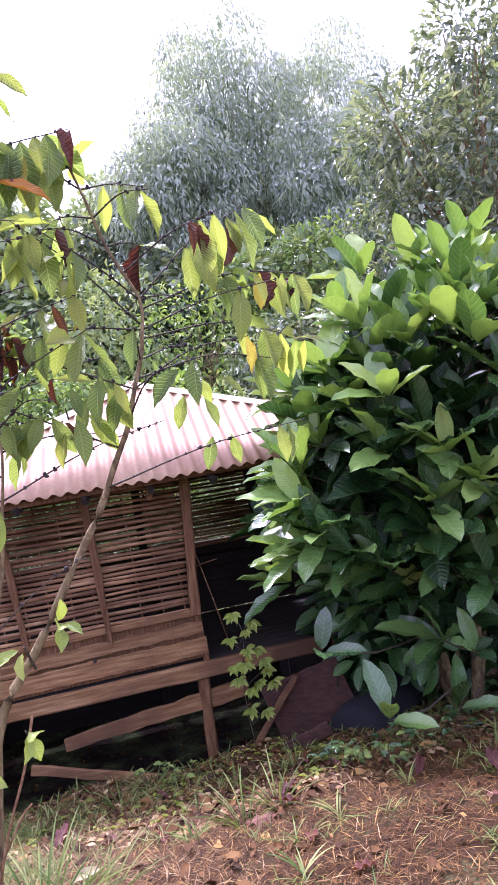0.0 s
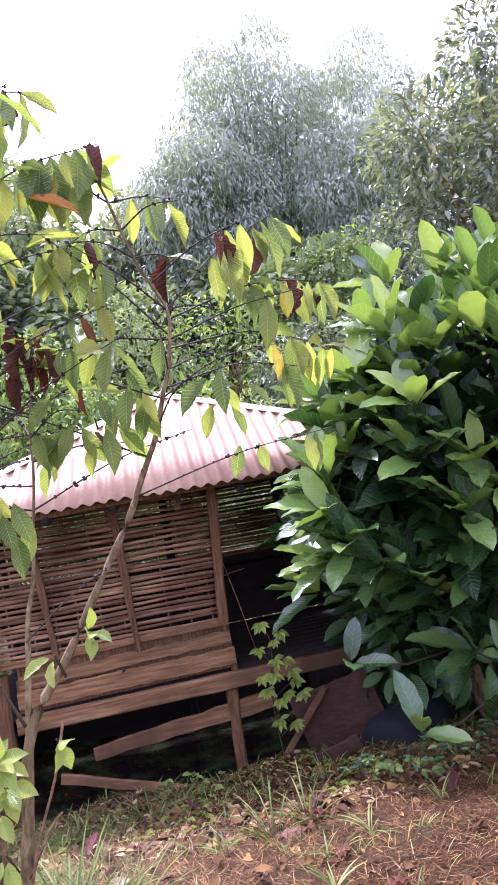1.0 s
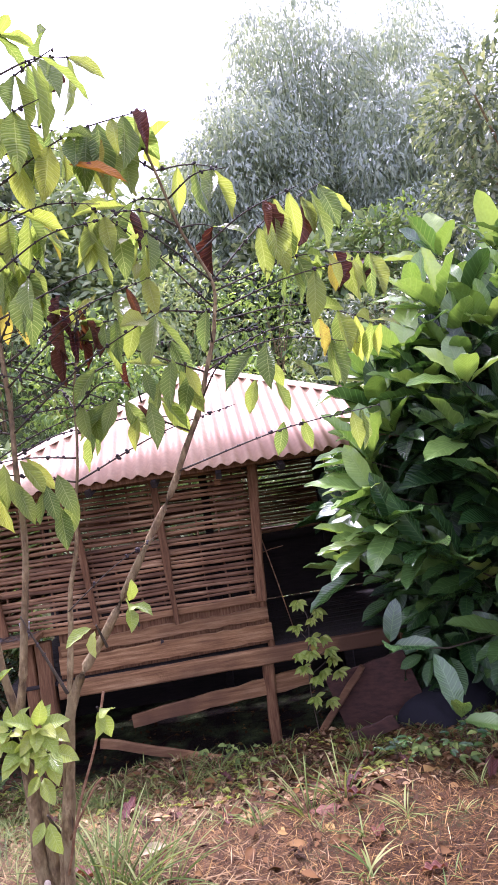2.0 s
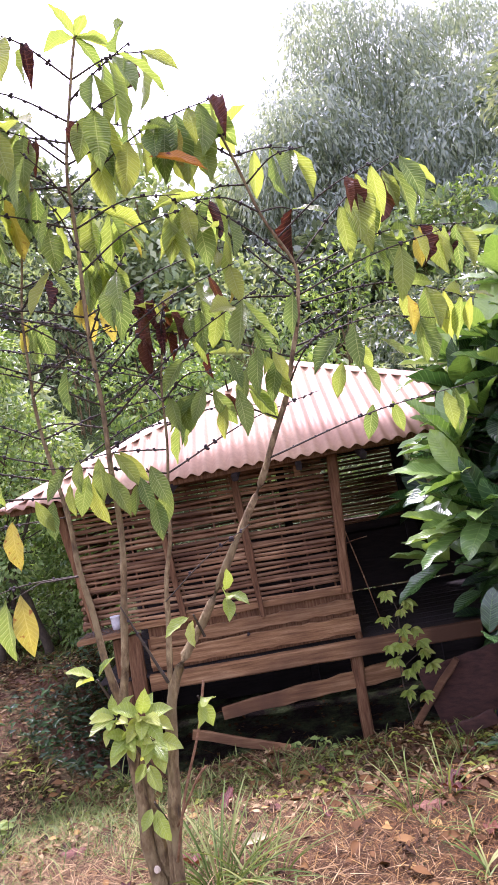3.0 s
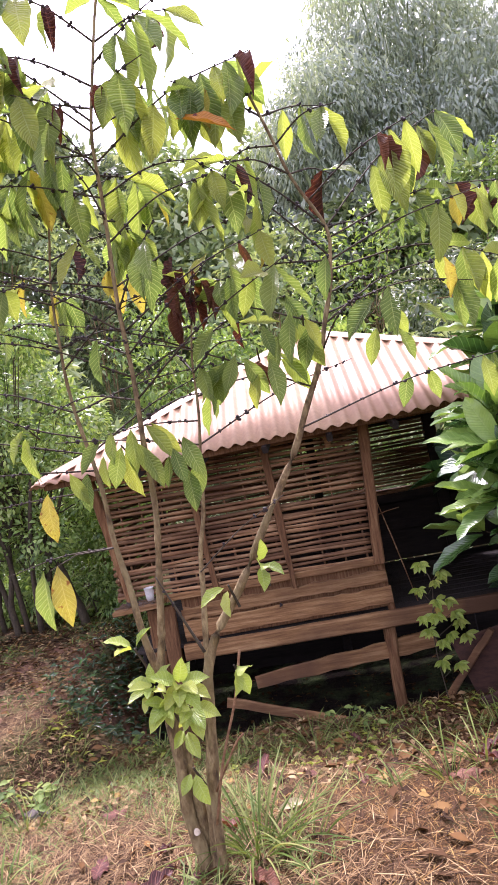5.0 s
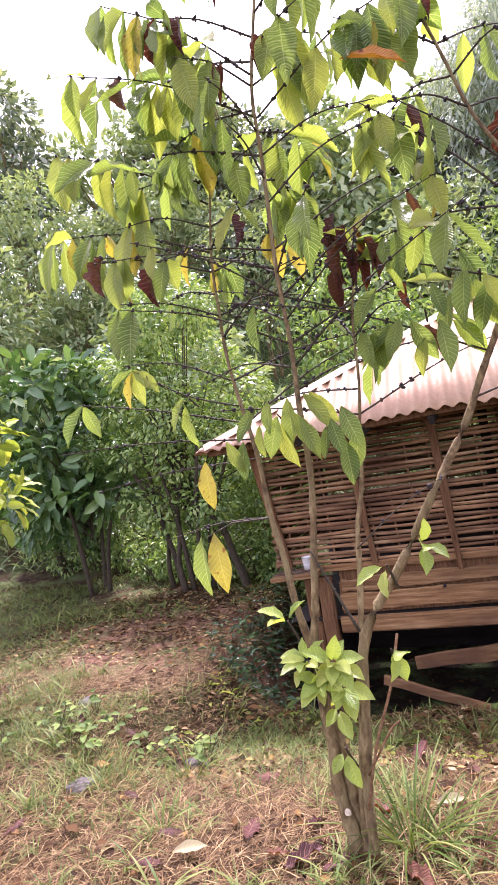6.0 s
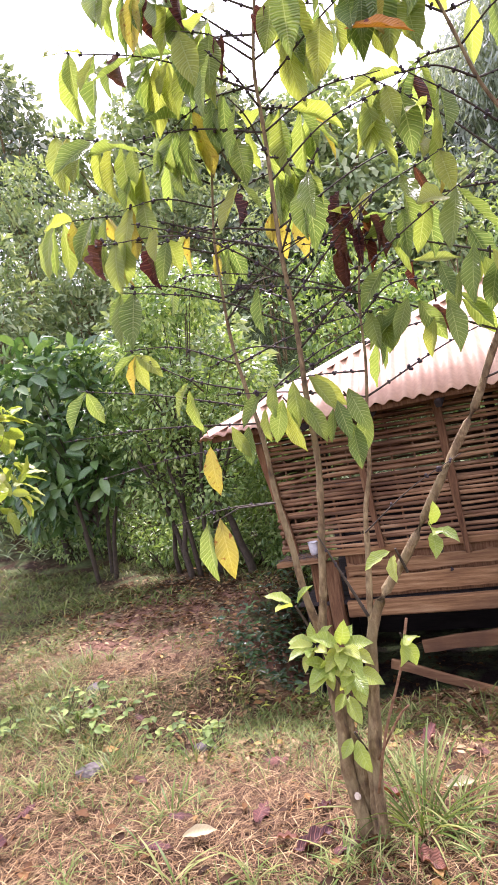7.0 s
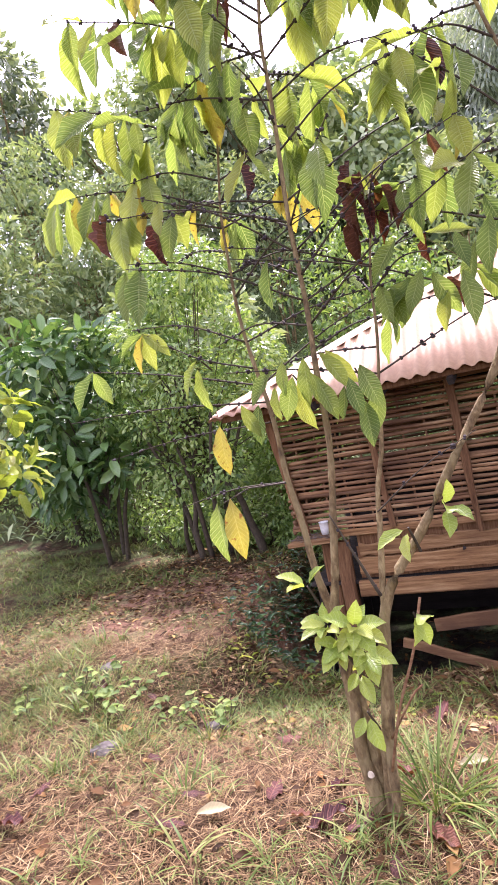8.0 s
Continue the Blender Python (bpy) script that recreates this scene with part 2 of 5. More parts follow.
ROCK = rough_material("grey_stone", [(0.3, (0.07, 0.0576, 0.0495)), (0.7, (0.15, 0.13, 0.113))], 12.0, (1, 1, 1), 0.9, 0.6)
ASH = rough_material("dry_litter", [(0.3, (0.08, 0.065, 0.055)), (0.7, (0.22, 0.19, 0.16))], 30.0, (1, 1, 1), 0.95, 0.9)


# ---- building helpers ----
class Shape:
    """Gathers vertices, faces and UVs for one mesh."""

    def __init__(self):
        self.v, self.f, self.uv = [], [], []

    def tube(self, pts, radii, sides=7, closed=True):
        pts = [Vector(p) for p in pts]
        base = len(self.v)
        up = Vector((0.31, 0.17, 0.94)).normalized()
        for i, p in enumerate(pts):
            d = (pts[min(i + 1, len(pts) - 1)] - pts[max(i - 1, 0)]).normalized()
            a = d.cross(up if abs(d.dot(up)) < 0.95 else Vector((1, 0, 0))).normalized()
            c = d.cross(a)
            r = radii[i] if isinstance(radii, (list, tuple)) else radii
            for k in range(sides):
                w = 2 * math.pi * k / sides
                self.v.append(p + r * (math.cos(w) * a + math.sin(w) * c))
        for i in range(len(pts) - 1):
            for k in range(sides):
                n = (k + 1) % sides
                self.f.append((base + i * sides + k, base + i * sides + n, base + (i + 1) * sides + n, base + (i + 1) * sides + k))
        if closed:
            self.f.append(tuple(base + k for k in reversed(range(sides))))
            self.f.append(tuple(base + (len(pts) - 1) * sides + k for k in range(sides)))
        return self

    def prism(self, ring_a, ring_b):
        base, n = len(self.v), len(ring_a)
        self.v += [Vector(p) for p in ring_a] + [Vector(p) for p in ring_b]
        self.f.append(tuple(base + k for k in reversed(range(n))))
        self.f.append(tuple(base + n + k for k in range(n)))
        for k in range(n):
            m = (k + 1) % n
            self.f.append((base + k, base + m, base + n + m, base + n + k))
        return self

    def mesh(self, name, smooth=False):
        me = bpy.data.meshes.new(name)
        me.from_pydata([tuple(p) for p in self.v], [], self.f)
        if smooth:
            me.polygons.foreach_set("use_smooth", [True] * len(me.polygons))
        me.update()
        return me


def thing(name, at=(0, 0, 0), label="", category="", group="", kind=""):
    ob = new(name)
    ob.location = at
    ob.empty_display_size = 0.1
    return tagged(ob, label, category, group, kind)


def part(name, me, mat, parent=None, label="", m=None):
    ob = new(name, me)
    if mat and not me.materials:
        me.materials.append(mat)
    if m is not None:
        ob.matrix_basis = m
    if parent:
        ob.parent = parent
        ob.matrix_parent_inverse = Matrix.Translation(parent.location).inverted()
    return tagged(ob, label)


def board(a, b, height, thick, wobble=0.0, seed=0, cuts=8, taper=1.0, up=(0, 0, 1)):
    """A sawn board from a to b (middle of its face), with uneven edges and chamfered long edges."""
    rng = random.Random(seed)
    a, b, up = Vector(a), Vector(b), Vector(up)
    d = (b - a).normalized()
    n = d.cross(up).normalized()
    up = n.cross(d)
    s, rings = Shape(), []
    c = min(thick, height) * 0.16
    for i in range(cuts + 1):
        w = i / cuts
        p = a + (b - a) * w
        h = height * (1 + (taper - 1) * w)
        t = h / 2 + rng.uniform(-1, 1) * wobble
        u = -h / 2 + rng.uniform(-1, 1) * wobble
        k = thick / 2
        prof = [(-k, u + c), (-k + c, u), (k - c, u), (k, u + c), (k, t - c), (k - c, t), (-k + c, t), (-k, t - c)]
        rings.append([p + n * x + up * z for x, z in prof])
    base = len(s.v)
    for r in rings:
        s.v += r
    for i in range(cuts):
        for k in range(8):
            m = (k + 1) % 8
            s.f.append((base + i * 8 + k, base + i * 8 + m, base + (i + 1) * 8 + m, base + (i + 1) * 8 + k))
    s.f.append(tuple(base + k for k in reversed(range(8))))
    s.f.append(tuple(base + cuts * 8 + k for k in range(8)))
    bm = bmesh.new()
    for v in s.v:
        bm.verts.new(v)
    bm.verts.ensure_lookup_table()
    for f in s.f:
        bm.faces.new([bm.verts[i] for i in f])
    bmesh.ops.recalc_face_normals(bm, faces=bm.faces)
    me = bpy.data.meshes.new("board")
    bm.to_mesh(me)
    bm.free()
    return me


def leaf_shape(width, fold=0.25, droop=0.35, wave=0.03, rows=8, cols=4, tip=1.0, curl=0.0, full=0.78, seed=0):
    """One leaf, 1 long from its stalk along +y, with blade, fold, droop and wavy rim: arrays of points, quads and UVs."""
    rng = random.Random(seed)
    ph = rng.uniform(0, 6)
    v, uv, f = [], [], []
    for i in range(rows + 1):
        s = i / rows
        w = width * (math.sin(math.pi * min(1, s ** 1.02)) ** full if 0 < s < 1 else 0.0)
        w *= 1 - 0.30 * max(0, s - 0.72) / 0.28 * tip
        w = max(w, 0.012 if s < 1 else 0.004)
        for j in range(cols + 1):
            u = j / cols * 2 - 1
            z = abs(u) * w * fold * 2 - droop * s * s + wave * math.sin(s * 19 + ph + u * 2) * abs(u) + curl * w * u * u
            v.append((u * w / 2, s - 0.12 * droop * s * s, z))
            uv.append((j / cols, s))
    for i in range(rows):
        for j in range(cols):
            a = i * (cols + 1) + j
            f.append((a, a + 1, a + cols + 2, a + cols + 1))
    return np.array(v), np.array(f), np.array(uv)


def fast_mesh(name, verts, quads, uvs=None, smooth=True):
    me = bpy.data.meshes.new(name)
    n = len(quads)
    me.vertices.add(len(verts))
    me.vertices.foreach_set("co", np.asarray(verts, dtype=np.float32).ravel())
    me.loops.add(n * 4)
    me.loops.foreach_set("vertex_index", np.asarray(quads, dtype=np.int32).ravel())
    me.polygons.add(n)
    me.polygons.foreach_set("loop_start", np.arange(0, n * 4, 4, dtype=np.int32))
    if uvs is not None:
        layer = me.uv_layers.new(name="UVMap")
        layer.data.foreach_set("uv", np.asarray(uvs, dtype=np.float32)[np.asarray(quads).ravel()].ravel())
    if smooth:
        me.polygons.foreach_set("use_smooth", np.ones(n, dtype=bool))
    me.update(calc_edges=True)
    return me


def frames(direction, normal):
    """Rotation matrices whose y is the direction and whose z leans to the normal."""
    y = direction / np.linalg.norm(direction, axis=1, keepdims=True)
    x = np.cross(y, normal)
    x /= np.linalg.norm(x, axis=1, keepdims=True) + 1e-9
    z = np.cross(x, y)
    return np.stack([x, y, z], axis=2)


def leaf_mass(name, template, places, directions, normals, sizes):
    """Many leaves in one mesh."""
    v, f, uv = template
    r = frames(np.asarray(directions, float), np.asarray(normals, float))
    pts = np.einsum("nij,kj->nki", r, v) * np.asarray(sizes)[:, None, None] + np.asarray(places)[:, None, :]
    n, k = len(pts), len(v)
    faces = (f[None] + (np.arange(n) * k)[:, None, None]).reshape(-1, 4)
    return fast_mesh(name, pts.reshape(-1, 3), faces, np.tile(uv, (n, 1)))


def leaf_pose(p, d, n, size):
    r = frames(np.array([d], float), np.array([n], float))[0]
    m = Matrix([[r[i][0] * size, r[i][1] * size, r[i][2] * size, p[i]] for i in range(3)] + [[0, 0, 0, 1]])
    return m


def smooth(a, b, x):
    t = np.clip((x - a) / (b - a), 0, 1)
    return t * t * (3 - 2 * t)


# ---- ground ----
def ground_z(x, y):
    """Height of the ground: a level yard that dips towards the hut and climbs to a hillside behind."""
    x, y = np.asarray(x, float), np.asarray(y, float)
    dip = smooth(-2.9, -0.55, y) * smooth(-2.15, -1.55, x + 0.12 * np.sin(y * 3)) * (1 - smooth(2.6, 4.2, y))
    z = -0.42 * dip
    pit = smooth(-0.62, -0.3, y + 0.06 * np.sin(x * 5)) * smooth(-1.95, -1.6, x) * (1 - smooth(2.3, 2.9, y)) * (1 - smooth(2.6, 3.2, x))
    z = z - 0.42 * pit
    z = z + 0.02 * np.sin(x * 2.3 + 0.4) * np.cos(y * 1.9) + 0.012 * np.sin(x * 6.1) * np.sin(y * 5.3 + 1)
    hill = smooth(2.5, 30.0, y + 0.25 * np.abs(x)) * 8.5 + smooth(2.6, 9.0, y) * 0.9
    far = smooth(5, 40, np.hypot(x, y + 3)) * 2.0
    return z + hill + far * (y > -60) * smooth(-30, 0, y)


def warp(n, lo, hi, centre, power=2.6):
    t = np.linspace(-1, 1, n)
    s = np.sign(t) * np.abs(t) ** power
    return np.where(s < 0, centre + s * (centre - lo), centre + s * (hi - centre))


gx, gy = warp(241, -900, 900, -0.3, 3.6), warp(241, -900, 900, -1.0, 3.6)
GX, GY = np.meshgrid(gx, gy)
gv = np.stack([GX, GY, ground_z(GX, GY)], axis=2).reshape(-1, 3)
ii, jj = np.meshgrid(np.arange(240), np.arange(240))
ga = (jj * 241 + ii).ravel()
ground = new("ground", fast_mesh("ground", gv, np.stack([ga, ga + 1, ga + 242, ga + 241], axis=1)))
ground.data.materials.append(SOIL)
tagged(ground, "brown yard soil under dry grass and litter", "ground", kind="structure")

# ---- hut ----
hut = thing("hut", (-0.4, 0.9, -0.62), "small bamboo-slatted wooden hut with a faded red corrugated iron roof", "hut")
APEX = Vector((0.42, 0.95, 2.61))
EAVES = [Vector((-1.91, -0.36, 1.60)), Vector((2.85, -0.36, 1.68)), Vector((2.85, 2.26, 1.69)), Vector((-1.94, 2.26, 1.585))]


def roof_slope(name, a, b, apex, pitch=0.105, depth=0.017, thick=0.004):
    """One corrugated slope: ribs run from the eave a-b up to the two hips that meet at the apex."""
    along = (b - a).normalized()
    length = (b - a).length
    foot = (apex - a).dot(along)
    rise = (apex - a) - along * foot
    n = along.cross(rise.normalized())
    per = 6
    count = int(length / pitch * per)
    s, top = Shape(), []
    for layer in (0, 1):
        for i in range(count + 1):
            u = length * i / count
            reach = u / foot if u < foot else (length - u) / (length - foot)
            h = depth * math.sin(2 * math.pi * u / pitch) - layer * thick
            ragged = 0.012 * math.sin(i // 60 * 2.3)
            for w in (-0.012 + ragged * 0.5, 0.33, 0.66, 1.0):
                p = a + along * u + rise * (reach * w if w > 0 else w)
                s.v.append(p + n * h)
    m = (count + 1) * 4
    for i in range(count):
        for w in range(3):
            q = i * 4 + w
            s.f.append((q, q + 4, q + 5, q + 1))
            s.f.append((m + q, m + q + 1, m + q + 5, m + q + 4))
        s.f.append((i * 4, m + i * 4, m + i * 4 + 4, i * 4 + 4))
    return part(name, s.mesh(name, True), ROOF, hut, "faded red corrugated iron")


for k in range(4):
    roof_slope("roof_slope", EAVES[k], EAVES[(k + 1) % 4], APEX)
for k in range(4):
    a, b = EAVES[k], APEX
    lift = Vector((0, 0, 0.026))
    d = (b - a).normalized()
    side = d.cross(Vector((0, 0, 1))).normalized() * 0.06
    ring = lambda p: [p + lift + side - Vector((0, 0, 0.05)), p + lift, p + lift - side - Vector((0, 0, 0.05)), p + lift - side * 0.98 - Vector((0, 0, 0.056)), p + lift - Vector((0, 0, 0.006)), p + lift + side * 0.98 - Vector((0, 0, 0.056))]
    part("hip_cap", Shape().prism(ring(a + d * 0.05), ring(b + d * 0.03)).mesh("hip_cap"), ROOF, hut)
# eave poles and rafters
part("front_wall_plate", board((-1.6, 0.05, 1.60), (2.4, 0.05, 1.66), 0.08, 0.07, 0.006, 1), POST, hut)
part("rear_wall_plate", board((-1.6, 1.9, 1.60), (2.4, 1.9, 1.66), 0.08, 0.07, 0.006, 2), SHADE_WOOD, hut)
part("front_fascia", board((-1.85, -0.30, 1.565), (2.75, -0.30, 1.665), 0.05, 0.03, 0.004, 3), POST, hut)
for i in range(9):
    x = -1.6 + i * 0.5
    part("rafter", board((x, -0.32, 1.54), (0.4 + (x - 0.4) * 0.35, 0.8, 2.32), 0.06, 0.045, 0.003, 30 + i), SHADE_WOOD, hut)
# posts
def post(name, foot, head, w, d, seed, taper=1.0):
    part(name, board(foot, head, w, d, 0.006, seed, 7, taper, up=(1, 0, 0)), SHADE_WOOD if name == "rear_post" else POST, hut)


post("corner_post", (-1.40, -0.03, 0.44), (-1.60, 0.02, 1.60), 0.066, 0.06, 5)
post("door_post", (0.615, -0.035, 0.50), (0.69, -0.03, 1.63), 0.082, 0.075, 6)
post("door_post_foot", (0.66, 0.03, 0.02), (0.62, 0.04, 0.62), 0.05, 0.07, 7)
post("mid_post", (-0.075, -0.04, 0.42), (-0.13, -0.02, 1.62), 0.045, 0.045, 8, 1.6)
post("brace", (-0.70, -0.035, 0.52), (-0.80, -0.01, 1.60), 0.05, 0.04, 9)
post("leg", (0.58, 0.0, -0.95), (0.60, 0.02, 0.03), 0.085, 0.09, 10)
post("leg", (-1.12, -0.02, -0.95), (-1.14, 0.0, 0.44), 0.12, 0.08, 11)
post("leg", (-1.24, 0.02, -0.95), (-1.27, 0.04, 0.42), 0.10, 0.07, 12)
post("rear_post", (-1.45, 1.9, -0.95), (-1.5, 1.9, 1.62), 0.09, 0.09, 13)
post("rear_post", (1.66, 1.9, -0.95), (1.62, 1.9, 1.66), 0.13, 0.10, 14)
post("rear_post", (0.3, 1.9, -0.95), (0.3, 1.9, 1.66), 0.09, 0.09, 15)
post("corner_post", (2.3, 0.0, -0.95), (2.32, 0.0, 1.66), 0.09, 0.09, 16)
post("corner_post", (2.3, 1.9, -0.95), (2.32, 1.9, 1.66), 0.09, 0.09, 17)


def slat(a, b, thick, seed, sag=0.0):
    """A split bamboo slat, bowed and swollen at its nodes."""
    rng = random.Random(seed)
    a, b = Vector(a), Vector(b)
    pts, rad = [], []
    cuts = 13
    ph = rng.uniform(0, 6)
    step = rng.choice((3, 4))
    for i in range(cuts + 1):
        w = i / cuts
        p = a.lerp(b, w)
        p.z += sag * math.sin(math.pi * w) + 0.005 * math.sin(w * 11 + ph)
        p += 0.006 * math.sin(w * 12.5 + ph * 2) * Vector((-(b - a).y, (b - a).x, 0)).normalized()
        pts.append(p)
        rad.append(thick * (1.0 + (0.22 if i % step == 0 else 0.0)) * rng.uniform(0.92, 1.08))
    return Shape().tube(pts, rad, 6).mesh("slat", True)


def slat_wall(a, b, z0, z1, seed, gap_from=0.45, upper=0.047, lower=0.038):
    rng = random.Random(seed)
    a, b = Vector((*a, 0)), Vector((*b, 0))
    z, k = z0, 0
    while z < z1:
        w = (z - z0) / (z1 - z0)
        step = lower if w < gap_from else upper
        tilt = rng.uniform(-0.012, 0.012)
        e0, e1 = rng.uniform(-0.05, 0.03), rng.uniform(-0.03, 0.05)
        d = (b - a).normalized()
        me = slat(a - d * e0 + Vector((0, 0, z - tilt)), b + d * e1 + Vector((0, 0, z + tilt)), (0.0165 if w < gap_from else 0.0150) * rng.uniform(0.75, 1.15), seed * 100 + k, rng.uniform(-0.008, 0.008))
        part("slat", me, SLAT, hut)
        z += step * rng.uniform(0.85, 1.15)
        k += 1


slat_wall((-1.52, 0.03), (0.62, 0.03), 0.545, 1.60, 1)
slat_wall((-1.52, 0.05), (-1.5, 1.86), 0.545, 1.60, 2)
slat_wall((-1.45, 1.88), (1.60, 1.88), 0.86, 1.62, 3, 0.5, 0.044, 0.036)
slat_wall((1.95, 1.88), (2.32, 1.88), 0.80, 1.62, 4, 0.1, 0.045)
for i in range(12):
    x = -1.38 + i * 0.175
    if abs(x - 0.06) > 0.05:
        part("slat_stay", slat((x, 0.052, 0.52), (x - 0.03, 0.052, 1.6), 0.008, 700 + i), SLAT, hut)

# rail, wall planks and floor beam under the slats
part("slat_rail", board((-1.3, 0.0, 0.497), (0.64, 0.0, 0.512), 0.055, 0.05, 0.005, 20), PLANK, hut)
part("dark_plank", board((-1.02, 0.05, 0.44), (0.66, 0.05, 0.47), 0.12, 0.03, 0.004, 21), POST, hut)
part("wall_plank", board((-1.0, -0.02, 0.355), (0.655, -0.02, 0.392), 0.098, 0.035, 0.011, 22, 26), PLANK, hut, "cracked weathered plank")
part("wall_plank", board((-1.02, -0.03, 0.228), (0.67, -0.03, 0.243), 0.132, 0.035, 0.008, 23, 26), PLANK, hut, "cracked weathered plank")
part("floor_beam", board((-1.04, -0.05, 0.055), (1.6, -0.05, 0.06), 0.125, 0.07, 0.004, 24, 12), PLANK, hut)
part("backing_plank", board((-1.03, 0.025, 0.25), (0.64, 0.025, 0.27), 0.26, 0.02, 0.002, 25), POST, hut)
part("knot", Shape().tube([(-0.22, -0.043, 0.305), (-0.2, -0.047, 0.302)], [0.02, 0.006], 7).mesh("knot"), BERRY, hut)
# Floor and rear boards, with the hut's inner shade put into their colour.
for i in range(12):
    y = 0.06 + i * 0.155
    part("floor_board", board((-1.45, y, 0.10), (2.3, y, 0.10), 0.15, 0.03, 0.003, 40 + i, 6, up=(0, 1, 0)), SHADE_WOOD, hut)
# Added, unseen planks that block light so the space under the floor stays dark.
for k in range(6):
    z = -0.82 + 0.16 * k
    part("rear_skirt_plank", board((-1.5, 1.96, z), (2.35, 1.96, z + 0.01), 0.18, 0.03, 0.004, 160 + k), SHADE_WOOD, hut)
    part("side_skirt_plank", board((-1.5, 0.35, z), (-1.5, 1.92, z), 0.162, 0.03, 0.004, 170 + k), SHADE_WOOD, hut)
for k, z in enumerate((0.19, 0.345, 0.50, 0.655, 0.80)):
    part("rear_plank", board((-1.45, 1.93, z), (2.3, 1.93, z + 0.01), 0.175, 0.03, 0.004, 60 + k), SHADE_WOOD, hut)
    part("side_plank", board((2.34, 0.0, z), (2.34, 1.9, z), 0.175, 0.03, 0.004, 66 + k), SHADE_WOOD, hut)
    part("side_plank", board((2.34, 0.0, z + 0.62), (2.34, 1.9, z + 0.62), 0.175, 0.03, 0.004, 76 + k), SHADE_WOOD, hut)
part("hanging_tag", board((0.39, -0.06, 1.56), (0.39, -0.06, 1.47), 0.05, 0.012, 0.002, 90, 3, up=(1, 0, 0)), PLANK, hut)
part("ledge", board((-1.50, -0.13, 0.495), (-1.12, -0.13, 0.51), 0.30, 0.035, 0.008, 91, 6, up=(0, 1, 0)), PLANK, hut, "litter-covered outer ledge")
part("skirt_plank", board((-0.52, -0.03, -0.275), (0.95, 0.03, -0.17), 0.10, 0.03, 0.012, 92, 12, 1.5), PLANK, hut, "slanting rough plank")

# ---- things at the hut ----
def cup():
    ob = thing("cup", (-1.235, -0.09, 0.525), "small white plastic cup on the hut's ledge", "cup")
    s = Shape()
    n = 20
    rings = [(0.028, 0.0), (0.034, 0.05), (0.038, 0.098), (0.041, 0.10), (0.041, 0.104), (0.037, 0.104), (0.032, 0.05), (0.026, 0.006)]
    for r, z in rings:
        for k in range(n):
            a = 2 * math.pi * k / n
            s.v.append(Vector((-1.235 + r * math.cos(a), -0.09 + r * math.sin(a), 0.525 + z)))
    for i in range(len(rings) - 1):
        for k in range(n):
            m = (k + 1) % n
            s.f.append((i * n + k, i * n + m, (i + 1) * n + m, (i + 1) * n + k))
    s.f.append(tuple(reversed(range(n))))
    s.f.append(tuple((len(rings) - 1) * n + k for k in range(n)))
    part("body", s.mesh("body", True), WHITE, ob)


cup()


def loose_board(label, a, b, h, t, seed, mat=PLANK, up=(0, 0, 1)):
    me = board(a, b, h, t, 0.006, seed, 8, 1.0, up)
    me.materials.append(mat)
    tagged(new("plank", me), label, "plank", "loose planks by the hut")


loose_board("split brown plank lying below the hut", (-0.75, -0.2, -0.33), (0.28, -0.42, -0.56), 0.07, 0.03, 101)
loose_board("reddish plank leaning beside the hut", (0.85, -0.25, -0.6), (1.25, -0.5, 0.0), 0.05, 0.04, 102)
loose_board("wide reddish board leaning under the bush", (1.05, -0.35, -0.30), (1.62, -0.55, -0.12), 0.42, 0.03, 103, SHADED_BOARD)
loose_board("short reddish board lying under the bush", (1.05, -0.75, -0.40), (1.35, -0.85, -0.28), 0.09, 0.03, 104, SHADED_BOARD)


def stick(label, a, b, r):
    a, b = Vector(a), Vector(b)
    me = Shape().tube([a, a.lerp(b, 0.5) + Vector((0.004, 0, 0.006)), b], [r, r * 0.9, r * 0.7], 6).mesh("stick", True)
    me.materials.append(SLAT)
    tagged(new("stick", me), label, "stick", "sticks in the doorway")


stick("thin pale stick leaning inside the doorway", (0.88, 0.12, 0.115), (0.66, 0.02, 1.12), 0.005)
stick("short pale stick stuck across the doorway post", (0.64, 0.03, 0.86), (0.87, 0.10, 0.89), 0.005)

# ---- drum under the bush ----
def drum():
    ob = thing("drum", (1.75, -0.75, -0.3), "dark plastic drum lying in the shade under the bush", "drum")
    s = Shape()
    c, d = Vector((1.58, -0.72, -0.47)), Vector((0.75, 0.65, 0.05)).normalized()
    prof = [(0.0, 0.0), (0.0, 0.22), (0.02, 0.235), (0.06, 0.24), (0.2, 0.24), (0.22, 0.25), (0.25, 0.24), (0.5, 0.24), (0.53, 0.25), (0.56, 0.24), (0.75, 0.235), (0.78, 0.0)]
    s.tube([c + d * p for p, r in prof], [max(r, 0.005) for p, r in prof], 24)
    part("body", s.mesh("body", True), DARKP, ob)


drum()

LEAVES = [leaf_shape(0.37, 0.10, 0.12, 0.02, 10, 4, 0.2, full=0.56, seed=1), leaf_shape(0.42, 0.06, 0.24, 0.026, 10, 4, 0.2, full=0.54, seed=2), leaf_shape(0.35, 0.16, 0.0, 0.024, 10, 4, 0.3, full=0.58, seed=3)]
WIDE = [leaf_shape(0.54, 0.10, 0.30, 0.03, 8, 4, seed=11), leaf_shape(0.50, 0.16, 0.15, 0.03, 8, 4, seed=12)]
